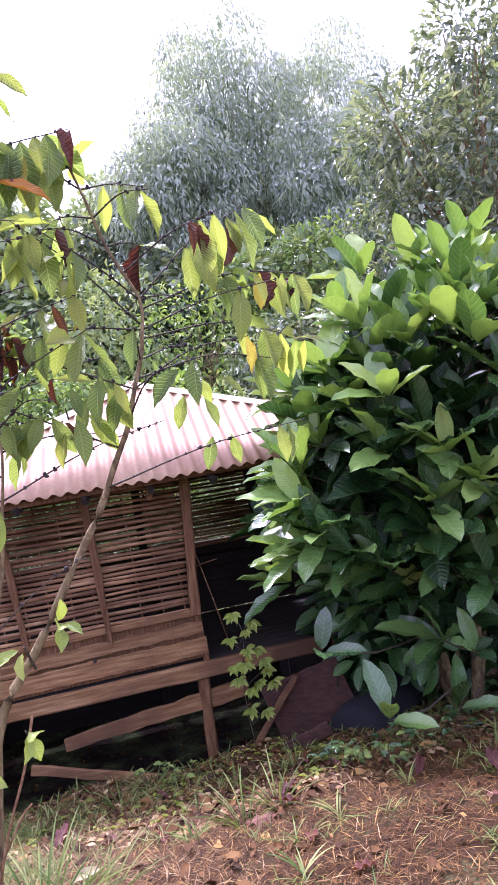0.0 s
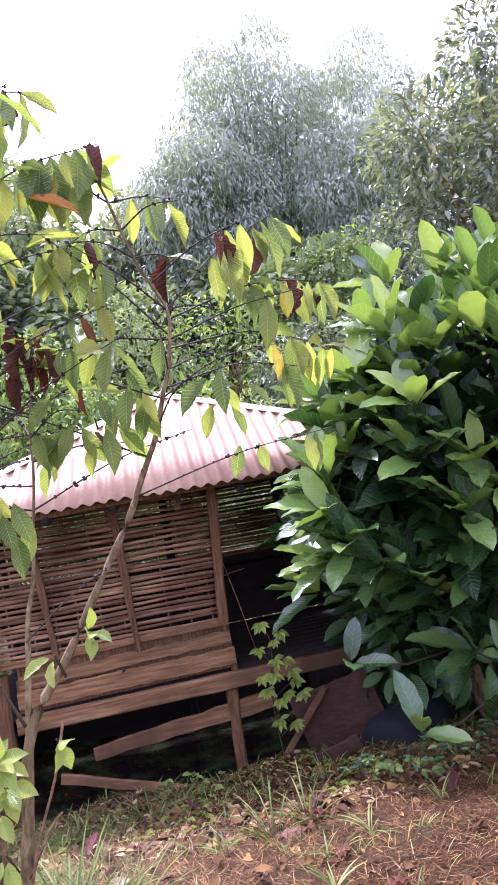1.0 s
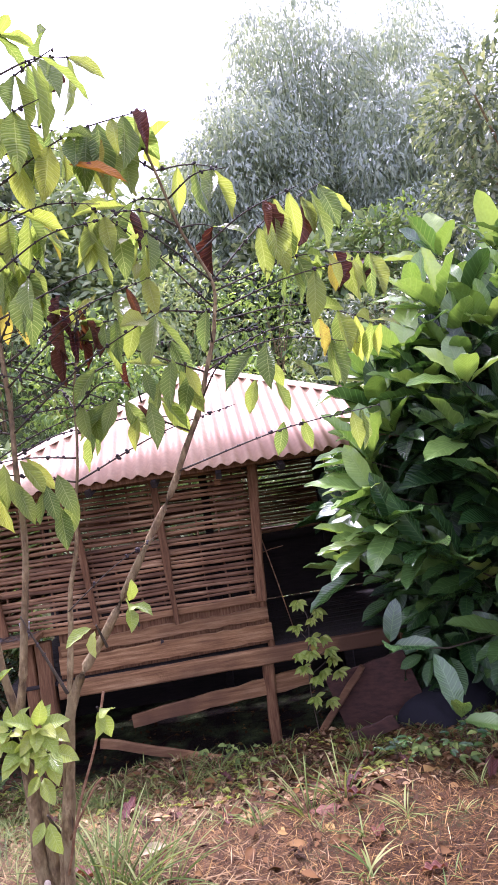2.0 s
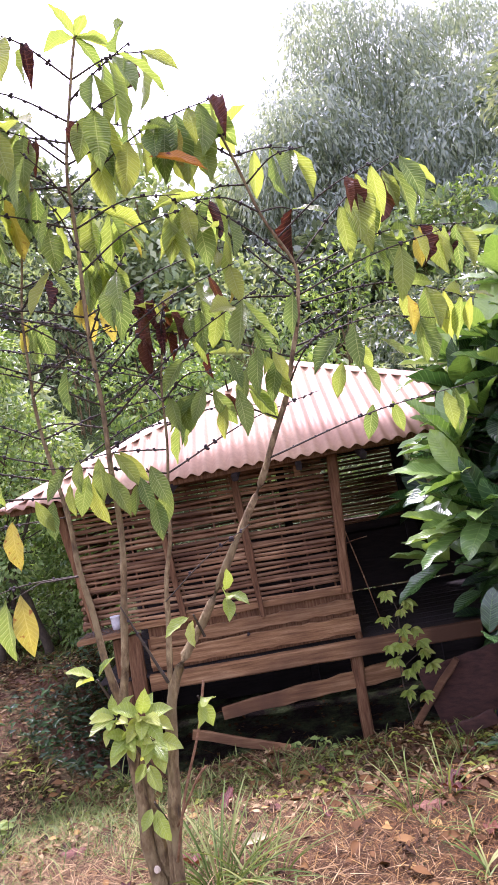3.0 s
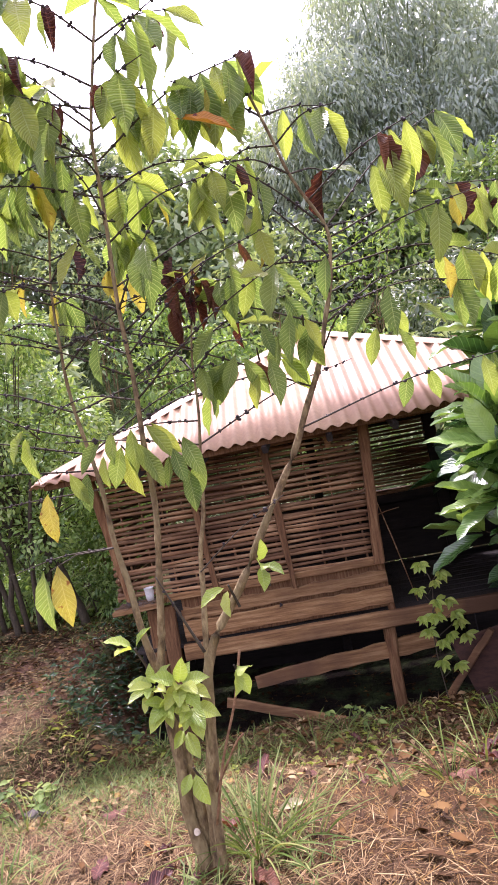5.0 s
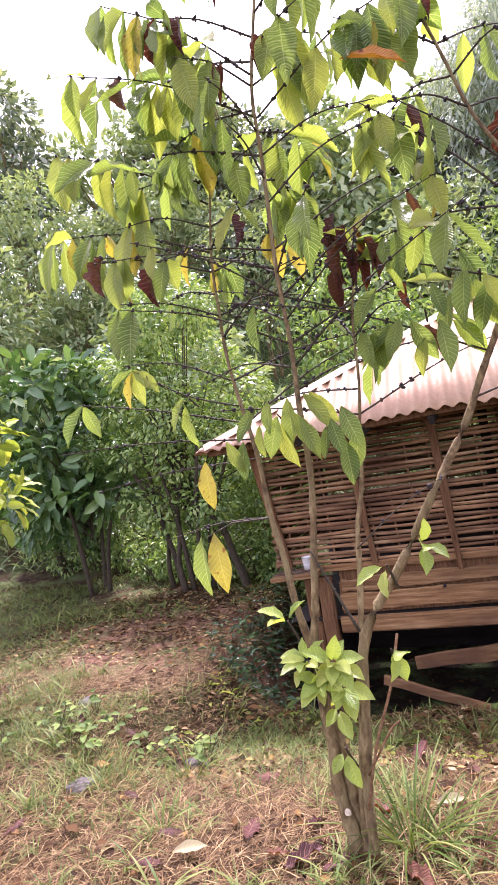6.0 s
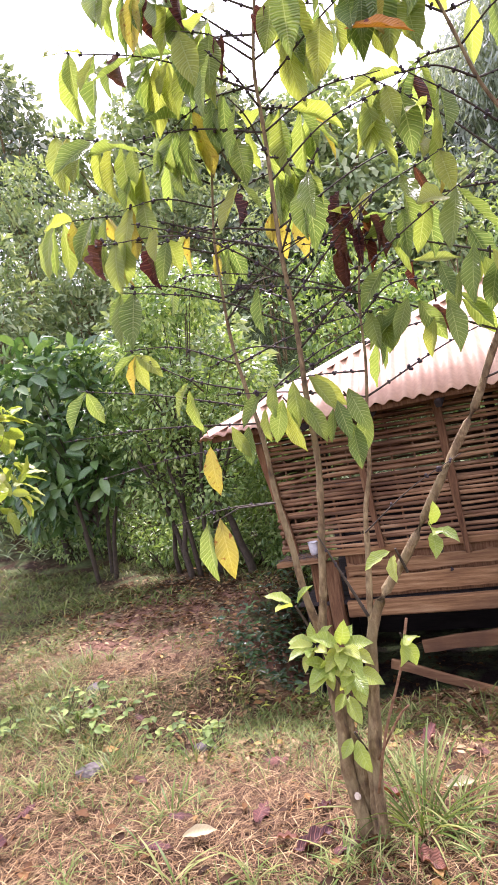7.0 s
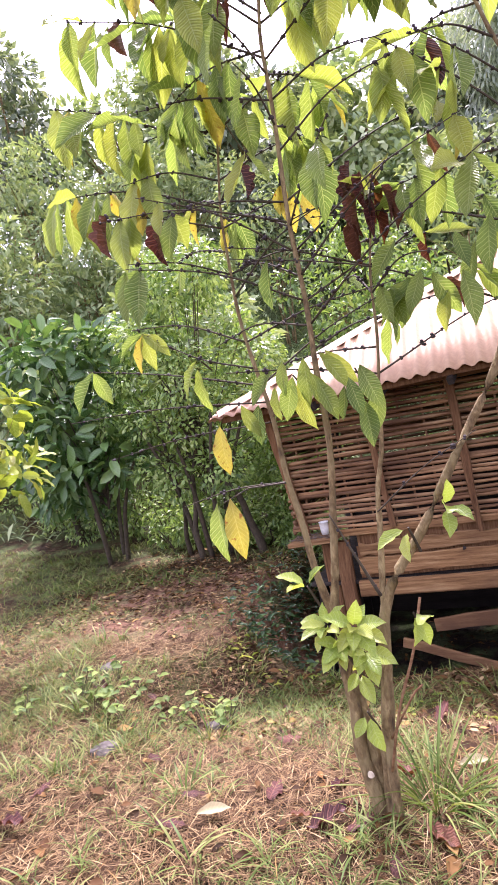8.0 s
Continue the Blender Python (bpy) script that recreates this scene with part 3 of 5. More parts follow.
HANG = [leaf_shape(0.36, 0.14, 0.14, 0.016, 12, 4, 0.6, full=0.95, seed=4), leaf_shape(0.40, 0.08, 0.24, 0.02, 12, 4, 0.6, full=0.9, seed=5), leaf_shape(0.36, 0.24, 0.08, 0.02, 12, 4, 0.6, full=0.95, seed=6), leaf_shape(0.34, 0.16, -0.12, 0.018, 12, 4, 0.6, full=0.95, seed=9)]
SHRIVEL = [leaf_shape(0.24, 0.45, 0.12, 0.05, 10, 4, curl=0.3, seed=7), leaf_shape(0.28, 0.3, 0.25, 0.07, 10, 4, curl=0.5, seed=8)]
PLAIN = leaf_shape(0.42, 0.14, 0.16, 0.0, 5, 2, 0.3, full=0.52, seed=1)
SIMPLE = leaf_shape(0.40, 0.2, 0.2, 0.0, 2, 2)
TINY = leaf_shape(0.46, 0.0, 0.2, 0.0, 2, 1)
NARROW = leaf_shape(0.27, 0.0, 0.3, 0.0, 2, 1)


def leaf_set(templates, mat):
    out = []
    for t in templates:
        me = fast_mesh("leaf", *t)
        me.materials.append(mat)
        out.append(me)
    return out


COFFEE_SET, YELLOW_SET, RED_SET = leaf_set(HANG, COFFEE_LEAF), leaf_set(HANG[:2], YELLOW_LEAF), leaf_set(SHRIVEL, RED_LEAF)
BUSH_TOP = leaf_set(LEAVES, BUSH_PALE)
WEED_SET = leaf_set(WIDE, WEED_LEAF)
FLAT_SET = leaf_set([leaf_shape(0.42, 0.12, 0.12, 0.06, 10, 4, curl=-0.35, seed=21), leaf_shape(0.36, 0.3, -0.15, 0.08, 10, 4, curl=-0.2, seed=22)], RED_LEAF)
PALE_SET = leaf_set(HANG[:2], PALE_LEAF)
SMALL_SET = leaf_set(HANG, SHOOT_LEAF)
ORANGE_SET, SHOOT_SET, BUSH_SET = leaf_set(HANG[:1], ORANGE_LEAF), leaf_set(WIDE, SHOOT_LEAF), leaf_set(LEAVES, BUSH_LEAF)


def single_leaf(parent, meshes, p, d, n, size, rng, label=""):
    ob = new("leaf", rng.choice(meshes))
    ob.matrix_basis = leaf_pose(p, d, n, size)
    ob.parent = parent
    if parent.type == "EMPTY":
        ob.matrix_parent_inverse = Matrix.Translation(parent.location).inverted()
    if label:
        tagged(ob, label)


def spray(centre, n, rng, lift=0.5):
    """Directions of n leaves that fan out from a shoot's tip, round the axis `centre`."""
    c = Vector(centre).normalized()
    a = c.cross(Vector((0, 0, 1)) if abs(c.z) < 0.9 else Vector((1, 0, 0))).normalized()
    b = c.cross(a)
    for k in range(n):
        w = 2.4 * k + rng.uniform(-0.3, 0.3)
        s = 0.35 + 0.75 * k / n + rng.uniform(-0.1, 0.1)
        d = c * math.cos(s) + (a * math.cos(w) + b * math.sin(w)) * math.sin(s)
        nrm = (c * 0.8 + Vector((0, 0, lift))) - d * (c.dot(d))
        yield d, nrm


# ---- big glossy bush beside the hut ----
def glossy_bush():
    rng = random.Random(11)
    ob = thing("coffee_bush", (2.45, -0.75, float(ground_z(2.45, -0.75))), "dense tall coffee bush with large glossy dark green leaves", "bush")
    rest_p, rest_d, rest_n, rest_s = [], [], [], []
    base = Vector((2.45, -0.75, float(ground_z(2.45, -0.75)) - 0.05))
    C, R = Vector((2.72, -0.80, 1.52)), Vector((1.40, 1.05, 1.42))
    shoots = []
    for i in range(290):
        z = 1 - 2 * (i + 0.5) / 290
        a = 2.39996 * i
        r = math.sqrt(max(0, 1 - (z * z if z > 0 else z ** 4)))
        u = Vector((r * math.cos(a), r * math.sin(a), z))
        k = rng.uniform(0.76, 1.02) if i % 3 else rng.uniform(0.5, 0.8)
        k *= 1 + 0.2 * noise.noise(u * 2.6)
        p = C + Vector((u.x * R.x, u.y * R.y, u.z * R.z)) * k
        p.x += 0.16 * (p.z - 1.5)
        if p.z < float(ground_z(p.x, p.y)) + 0.35 or (u.z < -0.93):
            continue
        if p.z < 0.45 and rng.random() < 0.75:
            continue
        shoots.append((p, u, k))
    for x, y, z in ((1.42, -1.85, 0.10), (1.85, -1.8, 0.05), (2.05, -1.75, 0.3), (1.2, -1.5, 0.42)):
        shoots.append((Vector((x, y, z)), Vector((rng.uniform(-.4, .3), -0.8, -0.3)), 0.98))
    near = 0
    shoots.sort(key=lambda q: q[0].y + q[0].x * 0.35)
    for p, u, k in shoots:
        start = Vector((C.x, C.y, p.z - 0.30)).lerp(p, 0.5) + Vector((rng.uniform(-.1, .1), rng.uniform(-.1, .1), 0))
        mid = start.lerp(p, 0.5) + Vector((0, 0, -0.05))
        twig = part("branch", Shape().tube([start, mid, p], [0.008, 0.006, 0.0035], 5, False).mesh("branch", True), TWIG, ob)
        axis = Vector((u.x * 0.8 + rng.uniform(-.3, .3), u.y * 0.8 + rng.uniform(-.2, .2), u.z * 0.4 + rng.uniform(0.5, 1.0)))
        n = 3 if k == 0.98 else rng.choice((5, 6, 7))
        # Picks the paler leaf mostly for shoots at the top and left.
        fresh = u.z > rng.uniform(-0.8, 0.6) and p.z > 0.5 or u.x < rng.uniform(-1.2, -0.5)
        for d, nrm in spray(axis, n, rng):
            size = rng.uniform(0.25, 0.32) if k == 0.98 else rng.uniform(0.28, 0.45)
            d = Vector(d)
            d.z -= 0.05
            nrm = Vector(nrm) + Vector((rng.uniform(-.5, .5), rng.uniform(-.7, .2), rng.uniform(0.2, 1.1)))
            q = p + d * 0.03
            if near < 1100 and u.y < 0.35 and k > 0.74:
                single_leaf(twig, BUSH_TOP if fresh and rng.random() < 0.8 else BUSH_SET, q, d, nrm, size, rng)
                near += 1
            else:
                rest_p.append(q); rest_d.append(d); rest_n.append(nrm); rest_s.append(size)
    # Extra leaves as a dark backing that stands in for the bush's inner shade.
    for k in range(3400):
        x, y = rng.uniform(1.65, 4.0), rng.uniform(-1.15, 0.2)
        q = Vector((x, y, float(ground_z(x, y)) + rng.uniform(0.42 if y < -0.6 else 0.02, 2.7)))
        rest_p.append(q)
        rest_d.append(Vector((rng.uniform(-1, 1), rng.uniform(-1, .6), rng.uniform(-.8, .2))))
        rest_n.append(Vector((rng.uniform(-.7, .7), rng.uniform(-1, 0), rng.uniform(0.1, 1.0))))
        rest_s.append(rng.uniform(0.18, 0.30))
    for k in range(5):
        a = 1.25 * k
        part("stem", Shape().tube([base + Vector((0.08 * math.cos(a), 0.08 * math.sin(a), 0)), base + Vector((0.3 * math.cos(a), 0.25 * math.sin(a), 0.8)), C + Vector((0.5 * math.cos(a), 0.4 * math.sin(a), 0.5))], [0.04, 0.03, 0.015], 8).mesh("stem", True), BARK, ob)
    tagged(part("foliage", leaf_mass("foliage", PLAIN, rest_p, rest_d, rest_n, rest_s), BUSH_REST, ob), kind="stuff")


glossy_bush()


# ---- coffee tree in the yard ----
def along(pts, w):
    """Point and direction at the fraction w of a polyline."""
    pts = [Vector(p) for p in pts]
    lens = [(b - a).length for a, b in zip(pts, pts[1:])]
    t = w * sum(lens)
    for (a, b), l in zip(zip(pts, pts[1:]), lens):
        if t <= l:
            return a.lerp(b, t / l), (b - a).normalized()
        t -= l
    return pts[-1], (pts[-1] - pts[-2]).normalized()


def curve(pts, n=14):
    """Smooth line through points."""
    pts = [Vector(p) for p in pts]
    ext = [pts[0] * 2 - pts[1]] + pts + [pts[-1] * 2 - pts[-2]]
    out = []
    for i in range(len(pts) - 1):
        p0, p1, p2, p3 = ext[i:i + 4]
        for k in range(n):
            t = k / n
            out.append(0.5 * ((2 * p1) + (p2 - p0) * t + (2 * p0 - 5 * p1 + 4 * p2 - p3) * t * t + (3 * p1 - p0 - 3 * p2 + p3) * t ** 3))
    return out + [pts[-1]]


def coffee_tree():
    rng = random.Random(5)
    Y = -2.62
    ob = thing("coffee_tree", (-0.5, Y, float(ground_z(-0.5, Y))), "leggy coffee tree with bare stems and yellowing hanging leaves", "tree")
    g = float(ground_z(-0.5, Y)) - 0.03
    stems = [
        [(-0.46, Y, g), (-0.43, Y, 0.22), (-0.39, Y + .01, 0.54), (-0.35, Y + .02, 0.77), (-0.19, Y + .03, 1.01), (0.05, Y + .02, 1.38), (0.20, Y, 1.65), (0.30, Y, 1.88), (0.37, Y, 2.11), (0.39, Y - .02, 2.28), (0.28, Y - .04, 2.55), (0.20, Y - .05, 2.84)],
        [(-0.44, Y - .03, g), (-0.41, Y - .02, 0.33), (-0.36, Y + .02, 0.72), (-0.33, Y + .05, 1.07), (-0.28, Y + .06, 1.32), (-0.24, Y + .07, 1.6), (-0.21, Y + .07, 1.92), (-0.17, Y + .08, 2.22)],
        [(-0.49, Y, g), (-0.53, Y, 0.23), (-0.53, Y, 0.44), (-0.54, Y, 0.68), (-0.51, Y - .02, 0.90), (-0.45, Y - .04, 1.25), (-0.43, Y - .06, 1.6), (-0.43, Y - .07, 2.05), (-0.42, Y - .08, 2.6), (-0.40, Y - .08, 2.9), (-0.30, Y - .08, 3.32)],
        [(-0.48, Y + .03, g), (-0.51, Y + .03, 0.44), (-0.58, Y + .05, 0.80), (-0.64, Y + .08, 1.14), (-0.68, Y + .10, 1.5), (-0.75, Y + .13, 1.94), (-0.75, Y + .14, 2.3), (-0.70, Y + .14, 2.75)],
    ]
    widths = [0.029, 0.020, 0.028, 0.023]
    lines = []
    for pts, w in zip(stems, widths):
        line = curve(pts, 6)
        n = len(line)
        line = [p + Vector((0.0035 * math.sin(i * 0.83), 0.0035 * math.cos(i * 1.1), 0)) for i, p in enumerate(line)]
        lines.append(line)
        part("stem", Shape().tube(line, [w * (0.18 + 0.82 * (1 - i / n) ** 1.7) * (1.2 if i < 2 else 1) * (1 + 0.12 * (i % 3 == 0)) for i in range(n)], 9).mesh("stem", True), BARK, ob)
    berries = Shape()

    def berry(p, r):
        for k in range(rng.choice((2, 3, 4))):
            o = Vector((rng.uniform(-1, 1), rng.uniform(-1, 1), rng.uniform(-1, 1))) * r * 0.9
            berries.tube([p + o - Vector((0, 0, r * .7)), p + o - Vector((0, 0, r * .3)), p + o + Vector((0, 0, r * .3)), p + o + Vector((0, 0, r * .7))], [r * .35, r * .8, r * .8, r * .35], 5)

    def leaf(p, out, kind=None, ob=ob):
        d = Vector((out.x * 0.26 + rng.uniform(-.20, .20), out.y * 0.3 + rng.uniform(-.25, .25), -1.0 + (0.9 if rng.random() < 0.1 else rng.uniform(-.1, .25))))
        nrm = Vector((out.x * 1.2 + rng.uniform(-.8, .8), out.y - 0.6 + rng.uniform(-.9, .9), 0.35))
        r = rng.random()
        size = rng.uniform(0.14, 0.235) * (1.15 if p.z > 2.5 else 0.95)
        kind = kind or ("red" if r < 0.075 else "yellow" if r < (0.12 if p.z > 2.55 else 0.17) else "green")
        if kind == "red":
            single_leaf(ob, RED_SET, p, d, nrm, size * 0.85, rng, "shrivelled dark red leaf")
        elif kind == "yellow":
            single_leaf(ob, YELLOW_SET, p, d, nrm, size, rng, "yellow leaf with brown spots")
        else:
            single_leaf(ob, COFFEE_SET, p, d, nrm, size, rng)

    def branch(a, b, sag, leaves_from, density, thick=0.0042):
        a, b = Vector(a), Vector(b)
        line = curve([a, a.lerp(b, 0.5) + Vector((0, 0, sag)), b], 7)
        n = len(line)
        twig = part("branch", Shape().tube(line, [thick * (1 - 0.65 * i / n) for i in range(n)], 5).mesh("branch", True), TWIG, ob)
        total = (b - a).length
        w = 0.12
        while w < 1.0:
            p, d = along(line, w)
            if rng.random() < 0.75:
                berry(p, rng.uniform(0.004, 0.0085))
            if w > leaves_from and rng.random() < density * 1.25:
                side = d.cross(Vector((0, 0, 1))).normalized()
                for sgn in (-1, 1):
                    if rng.random() < 0.82:
                        leaf(p, d * 0.5 + side * sgn, None, twig)
            w += rng.uniform(0.038, 0.062) / total

    spans = [(0.62, 0.97, 10), (0.72, 0.97, 7), (0.52, 0.95, 18), (0.60, 0.96, 12)]
    for line, (lo, hi, count) in zip(lines, spans):
        turn = rng.uniform(0, 3)
        for k in range(count):
            w = lo + (hi - lo) * k / (count - 1)
            p, d = along(line, w)
            turn += 1.45
            for sgn in (0, math.pi):
                if rng.random() < (0.10 if p.z > 2.05 else 0.4):
                    continue
                a = turn + sgn + rng.uniform(-.25, .25)
                reach = (0.80 - 0.46 * k / (count - 1)) * rng.uniform(0.7, 1.15)
                e = p + Vector((math.cos(a) * reach, math.sin(a) * reach * 0.75, rng.uniform(0.10, 0.50) * reach - 0.03))
                if e.y < -3.02:
                    e.y = -3.02 + rng.uniform(0, .12)
                branch(p, e, rng.uniform(0.01, 0.05), 0.30 if p.z > 2.62 else 0.62 if p.z > 2.1 else 0.86, 0.56 if p.z > 2.62 else 0.38 if p.z > 2.1 else 0.16)
        # crown tuft
        p, d = along(line, 1.0)
        for d2, nrm in spray(d, 6, rng):
            d2 = Vector(d2); d2.z -= 0.75
            single_leaf(ob, COFFEE_SET, p, d2, nrm, rng.uniform(0.13, 0.2), rng)
        berry(p, 0.009)
    # the long side branches
    branch((0.39, Y, 2.26), (1.20, -2.40, 2.42), 0.07, 0.38, 0.9)
    branch((0.37, Y, 2.14), (1.16, -2.38, 2.10), 0.08, 0.55, 0.7)
    branch((0.16, Y, 1.57), (1.05, -2.45, 1.74), 0.03, 0.74, 0.35)
    branch((0.39, Y, 2.3), (0.92, -2.5, 2.72), 0.05, 0.45, 0.8)
    branch((0.33, Y, 1.98), (1.0, -2.45, 2.02), 0.06, 0.72, 0.6)
    branch((0.38, Y, 2.2), (-0.05, -2.72, 2.62), 0.03, 0.5, 0.5)
    branch((-0.75, Y + .14, 2.35), (-1.42, -2.60, 2.55), 0.05, 0.62, 0.75)
    branch((-0.73, Y + .14, 2.55), (-1.30, -2.66, 2.86), 0.05, 0.40, 0.9)
    branch((-0.41, Y - .08, 2.70), (-1.14, -2.74, 3.10), 0.05, 0.35, 1.0)
    branch((-0.40, Y - .08, 2.85), (-0.90, -2.85, 3.22), 0.05, 0.30, 1.0)
    branch((-0.41, Y - .08, 2.70), (0.22, -2.80, 2.92), 0.06, 0.35, 1.0)
    branch((-0.43, Y - .06, 2.15), (-1.2, -2.7, 2.36), 0.05, 0.75, 0.5)
    branch((-0.43, Y - .06, 2.05), (0.16, -2.7, 2.32), 0.04, 0.6, 0.5)
    branch((-0.72, Y + .1, 1.70), (-1.13, -2.6, 1.92), -0.03, 0.99, 0.2, 0.004)
    branch((-0.69, Y + .1, 1.56), (-1.70, -2.4, 1.64), 0.02, 0.99, 0.2, 0.004)
    branch((-0.68, Y + .1, 1.48), (-1.45, -2.5, 1.44), 0.02, 0.99, 0.2, 0.0035)
    branch((-0.66, Y + .1, 1.24), (-1.03, -2.7, 1.22), 0.02, 0.99, 0.2, 0.004)
    branch((-0.36, Y, 0.80), (-0.48, -2.68, 1.12), 0.0, 0.99, 0.2, 0.007)
    branch((-0.32, Y, 1.10), (0.05, -2.70, 1.34), 0.02, 0.99, 0.1, 0.003)
    # withered bunch where one stem ends
    for k in range(11):
        a = rng.uniform(0, 6.28)
        p = Vector((-0.17 + 0.05 * math.cos(a), Y + 0.05 + 0.05 * math.sin(a), 2.22 + rng.uniform(-.05, .12)))
        single_leaf(ob, RED_SET, p, Vector((0.3 * math.cos(a), 0.3 * math.sin(a), -1)), Vector((math.cos(a), -0.7, .3)), rng.uniform(0.10, 0.18), rng, "shrivelled dark red leaf")
    flip = 1
    for p, kind, size in (((-0.5, -2.75, 1.62), "green", 0.2), ((-0.42, -2.75, 1.60), "green", 0.2), ((-0.66, -2.7, 1.55), "green", 0.19), ((-0.72, -2.72, 1.56), "green", 0.17), ((-0.22, -2.72, 1.54), "green", 0.22), ((-0.28, -2.74, 1.5), "green", 0.2), ((-0.58, -2.72, 1.6), "green", 0.16),
                          ((0.0, -2.7, 1.86), "green", 0.2), ((-0.07, -2.72, 1.86), "green", 0.21), ((-0.13, -2.7, 1.85), "green", 0.17), ((0.14, -2.7, 1.92), "green", 0.2), ((0.22, -2.68, 1.95), "green", 0.23), ((0.26, -2.72, 1.93), "green", 0.21), ((0.04, -2.66, 1.84), "red", 0.14), ((0.52, -2.55, 1.9), "green", 0.18), ((0.6, -2.55, 1.88), "green", 0.17),
                          ((0.62, -2.48, 1.72), "green", 0.18), ((0.70, -2.48, 1.72), "green", 0.17), ((1.10, -2.36, 2.42), "red", 0.2), ((-0.25, -2.6, 2.12), "red", 0.2), ((-0.22, -2.62, 2.1), "red", 0.18)):
        flip = -flip
        single_leaf(ob, {"green": COFFEE_SET[:2], "yellow": YELLOW_SET, "red": RED_SET}[kind], Vector(p), Vector((flip * rng.uniform(.1, .45), rng.uniform(-.2, .1), -1)), Vector((rng.uniform(-.6, .6), -1, 0.25)), size * 0.82, rng, {"green": "", "yellow": "yellow leaf with brown spots", "red": "shrivelled dark red leaf"}[kind])
    for cx, cz, n, wide, high in ((-0.52, 1.60, 8, 0.14, 0.08), (0.05, 1.86, 9, 0.16, 0.09), (0.24, 1.95, 4, 0.06, 0.05), (-0.30, 1.58, 3, 0.08, 0.05), (-0.86, 1.72, 2, 0.05, 0.03), (0.55, 1.93, 4, 0.1, 0.04)):
        hub = Vector((cx, Y - 0.06, cz + 0.03))
        twig = part("twig", Shape().tube([hub + Vector((0, 0.08, -0.03)), hub], [0.004, 0.003], 5).mesh("twig"), TWIG, ob)
        for k in range(n):
            q = hub + Vector((rng.uniform(-wide, wide), rng.uniform(-.1, .06), rng.uniform(-high, high)))
            a = q - hub
            single_leaf(twig, COFFEE_SET, q, Vector((a.x * 4 + rng.uniform(-.3, .3), a.y * 2, -0.8 + rng.uniform(-.1, .5))), Vector((rng.uniform(-.5, .5), -0.8, 0.6)), rng.uniform(0.12, 0.20), rng)
    part("twig", Shape().tube([(-0.66, Y + .08, 1.24), (-0.78, Y - .02, 1.25), (-0.88, Y - .05, 1.21)], [0.004, 0.003, 0.002], 5).mesh("twig"), TWIG, ob)
    for p, d, nrm, meshes, size, label in (((-0.855, -2.63, 1.50), (-0.05, -.1, -1), (-.15, -1, .2), YELLOW_SET, 0.2, "yellow leaf with brown spots"),
                                           ((-0.905, -2.67, 1.215), (-0.03, -.1, -1), (-.35, -1, .2), COFFEE_SET[:1], 0.235, ""),
                                           ((-0.845, -2.68, 1.225), (0.10, -.1, -1), (.2, -1, .25), YELLOW_SET[:1], 0.24, "yellow leaf with brown spots"),
                                           ((-1.13, -2.60, 1.92), (-0.30, -.1, -1), (-.3, -1, .4), YELLOW_SET[:1], 0.16, "yellow-green hanging leaf"),
                                           ((-1.13, -2.60, 1.92), (0.25, -.1, -1), (.2, -1, .4), COFFEE_SET[:1], 0.16, ""),
                                           ((-1.13, -2.60, 1.92), (0.75, -.1, -.6), (.2, -1, .8), COFFEE_SET[1:2], 0.15, ""),
                                           ((-1.13, -2.60, 1.92), (-0.85, -.1, -.5), (-.2, -1, .8), COFFEE_SET[2:], 0.14, "")):
        single_leaf(ob, meshes, Vector(p), Vector(d), Vector(nrm), size, rng, label)
    single_leaf(ob, ORANGE_SET, Vector((-0.075, -2.86, 2.70)), Vector((0.87, -0.1, -0.28)), Vector((0, -0.7, 0.8)), 0.22, rng, "orange and dark red withered leaf")
    tagged(part("berry_cluster", berries.mesh("berry_cluster"), BERRY, ob, "dried black berry clusters"), kind="stuff")
    part("dead_stick", Shape().tube(curve([(-0.42, Y - .05, 0.18), (-0.35, Y - .07, 0.42), (-0.27, Y - .06, 0.62), (-0.22, Y - .05, 0.80)], 4), 0.0055, 6).mesh("dead_stick", True), SLAT, ob, "pale dead stick leaning on the trunk")
    part("dead_stick", Shape().tube(curve([(-0.40, Y - .05, 0.30), (-0.30, Y - .06, 0.46), (-0.26, Y - .06, 0.50)], 4), 0.004, 6).mesh("dead_stick", True), SLAT, ob)
    part("scar", Shape().tube([(-0.505, Y - 0.026, 0.150), (-0.507, Y - 0.034, 0.151)], [0.014, 0.010], 8).mesh("scar"), PLANKCUT, ob, "pale cut scar on the trunk")
    # young shoots on the trunk
    for p, n, axis in (((-0.55, Y - .06, 0.72), 8, (-.3, -.5, .6)), ((-0.46, Y - .08, 0.72), 10, (.3, -.6, .5)), ((-0.51, Y - .09, 0.66), 10, (0, -.8, .4)), ((-0.44, Y - .08, 0.64), 7, (.3, -.7, .3)), ((-0.47, Y - .06, 0.56), 3, (.1, -.8, 0)), ((-0.47, Y - .05, 0.40), 2, (-.1, -.8, -.2)), ((-0.62, Y - .02, 0.86), 3, (-.3, -.3, .8)), ((-0.09, Y - .03, 1.1), 4, (.4, -.5, .3)), ((-0.22, Y - .03, 1.04), 2, (-.5, -.5, .1)), ((-0.25, Y - .05, 0.75), 3, (.4, -.5, -.3))):
        part("shoot", Shape().tube([Vector(p) + Vector((0.02, 0.06, -0.10)), Vector(p)], [0.006, 0.004], 5).mesh("shoot"), TWIG, ob)
        for d, nrm in spray(axis, n, rng):
            d = Vector(d); d.z -= 0.4
            single_leaf(ob, SHOOT_SET, Vector(p) + d * 0.02, d, nrm, rng.uniform(0.07, 0.115), rng, "fresh pale green leaf")


coffee_tree()


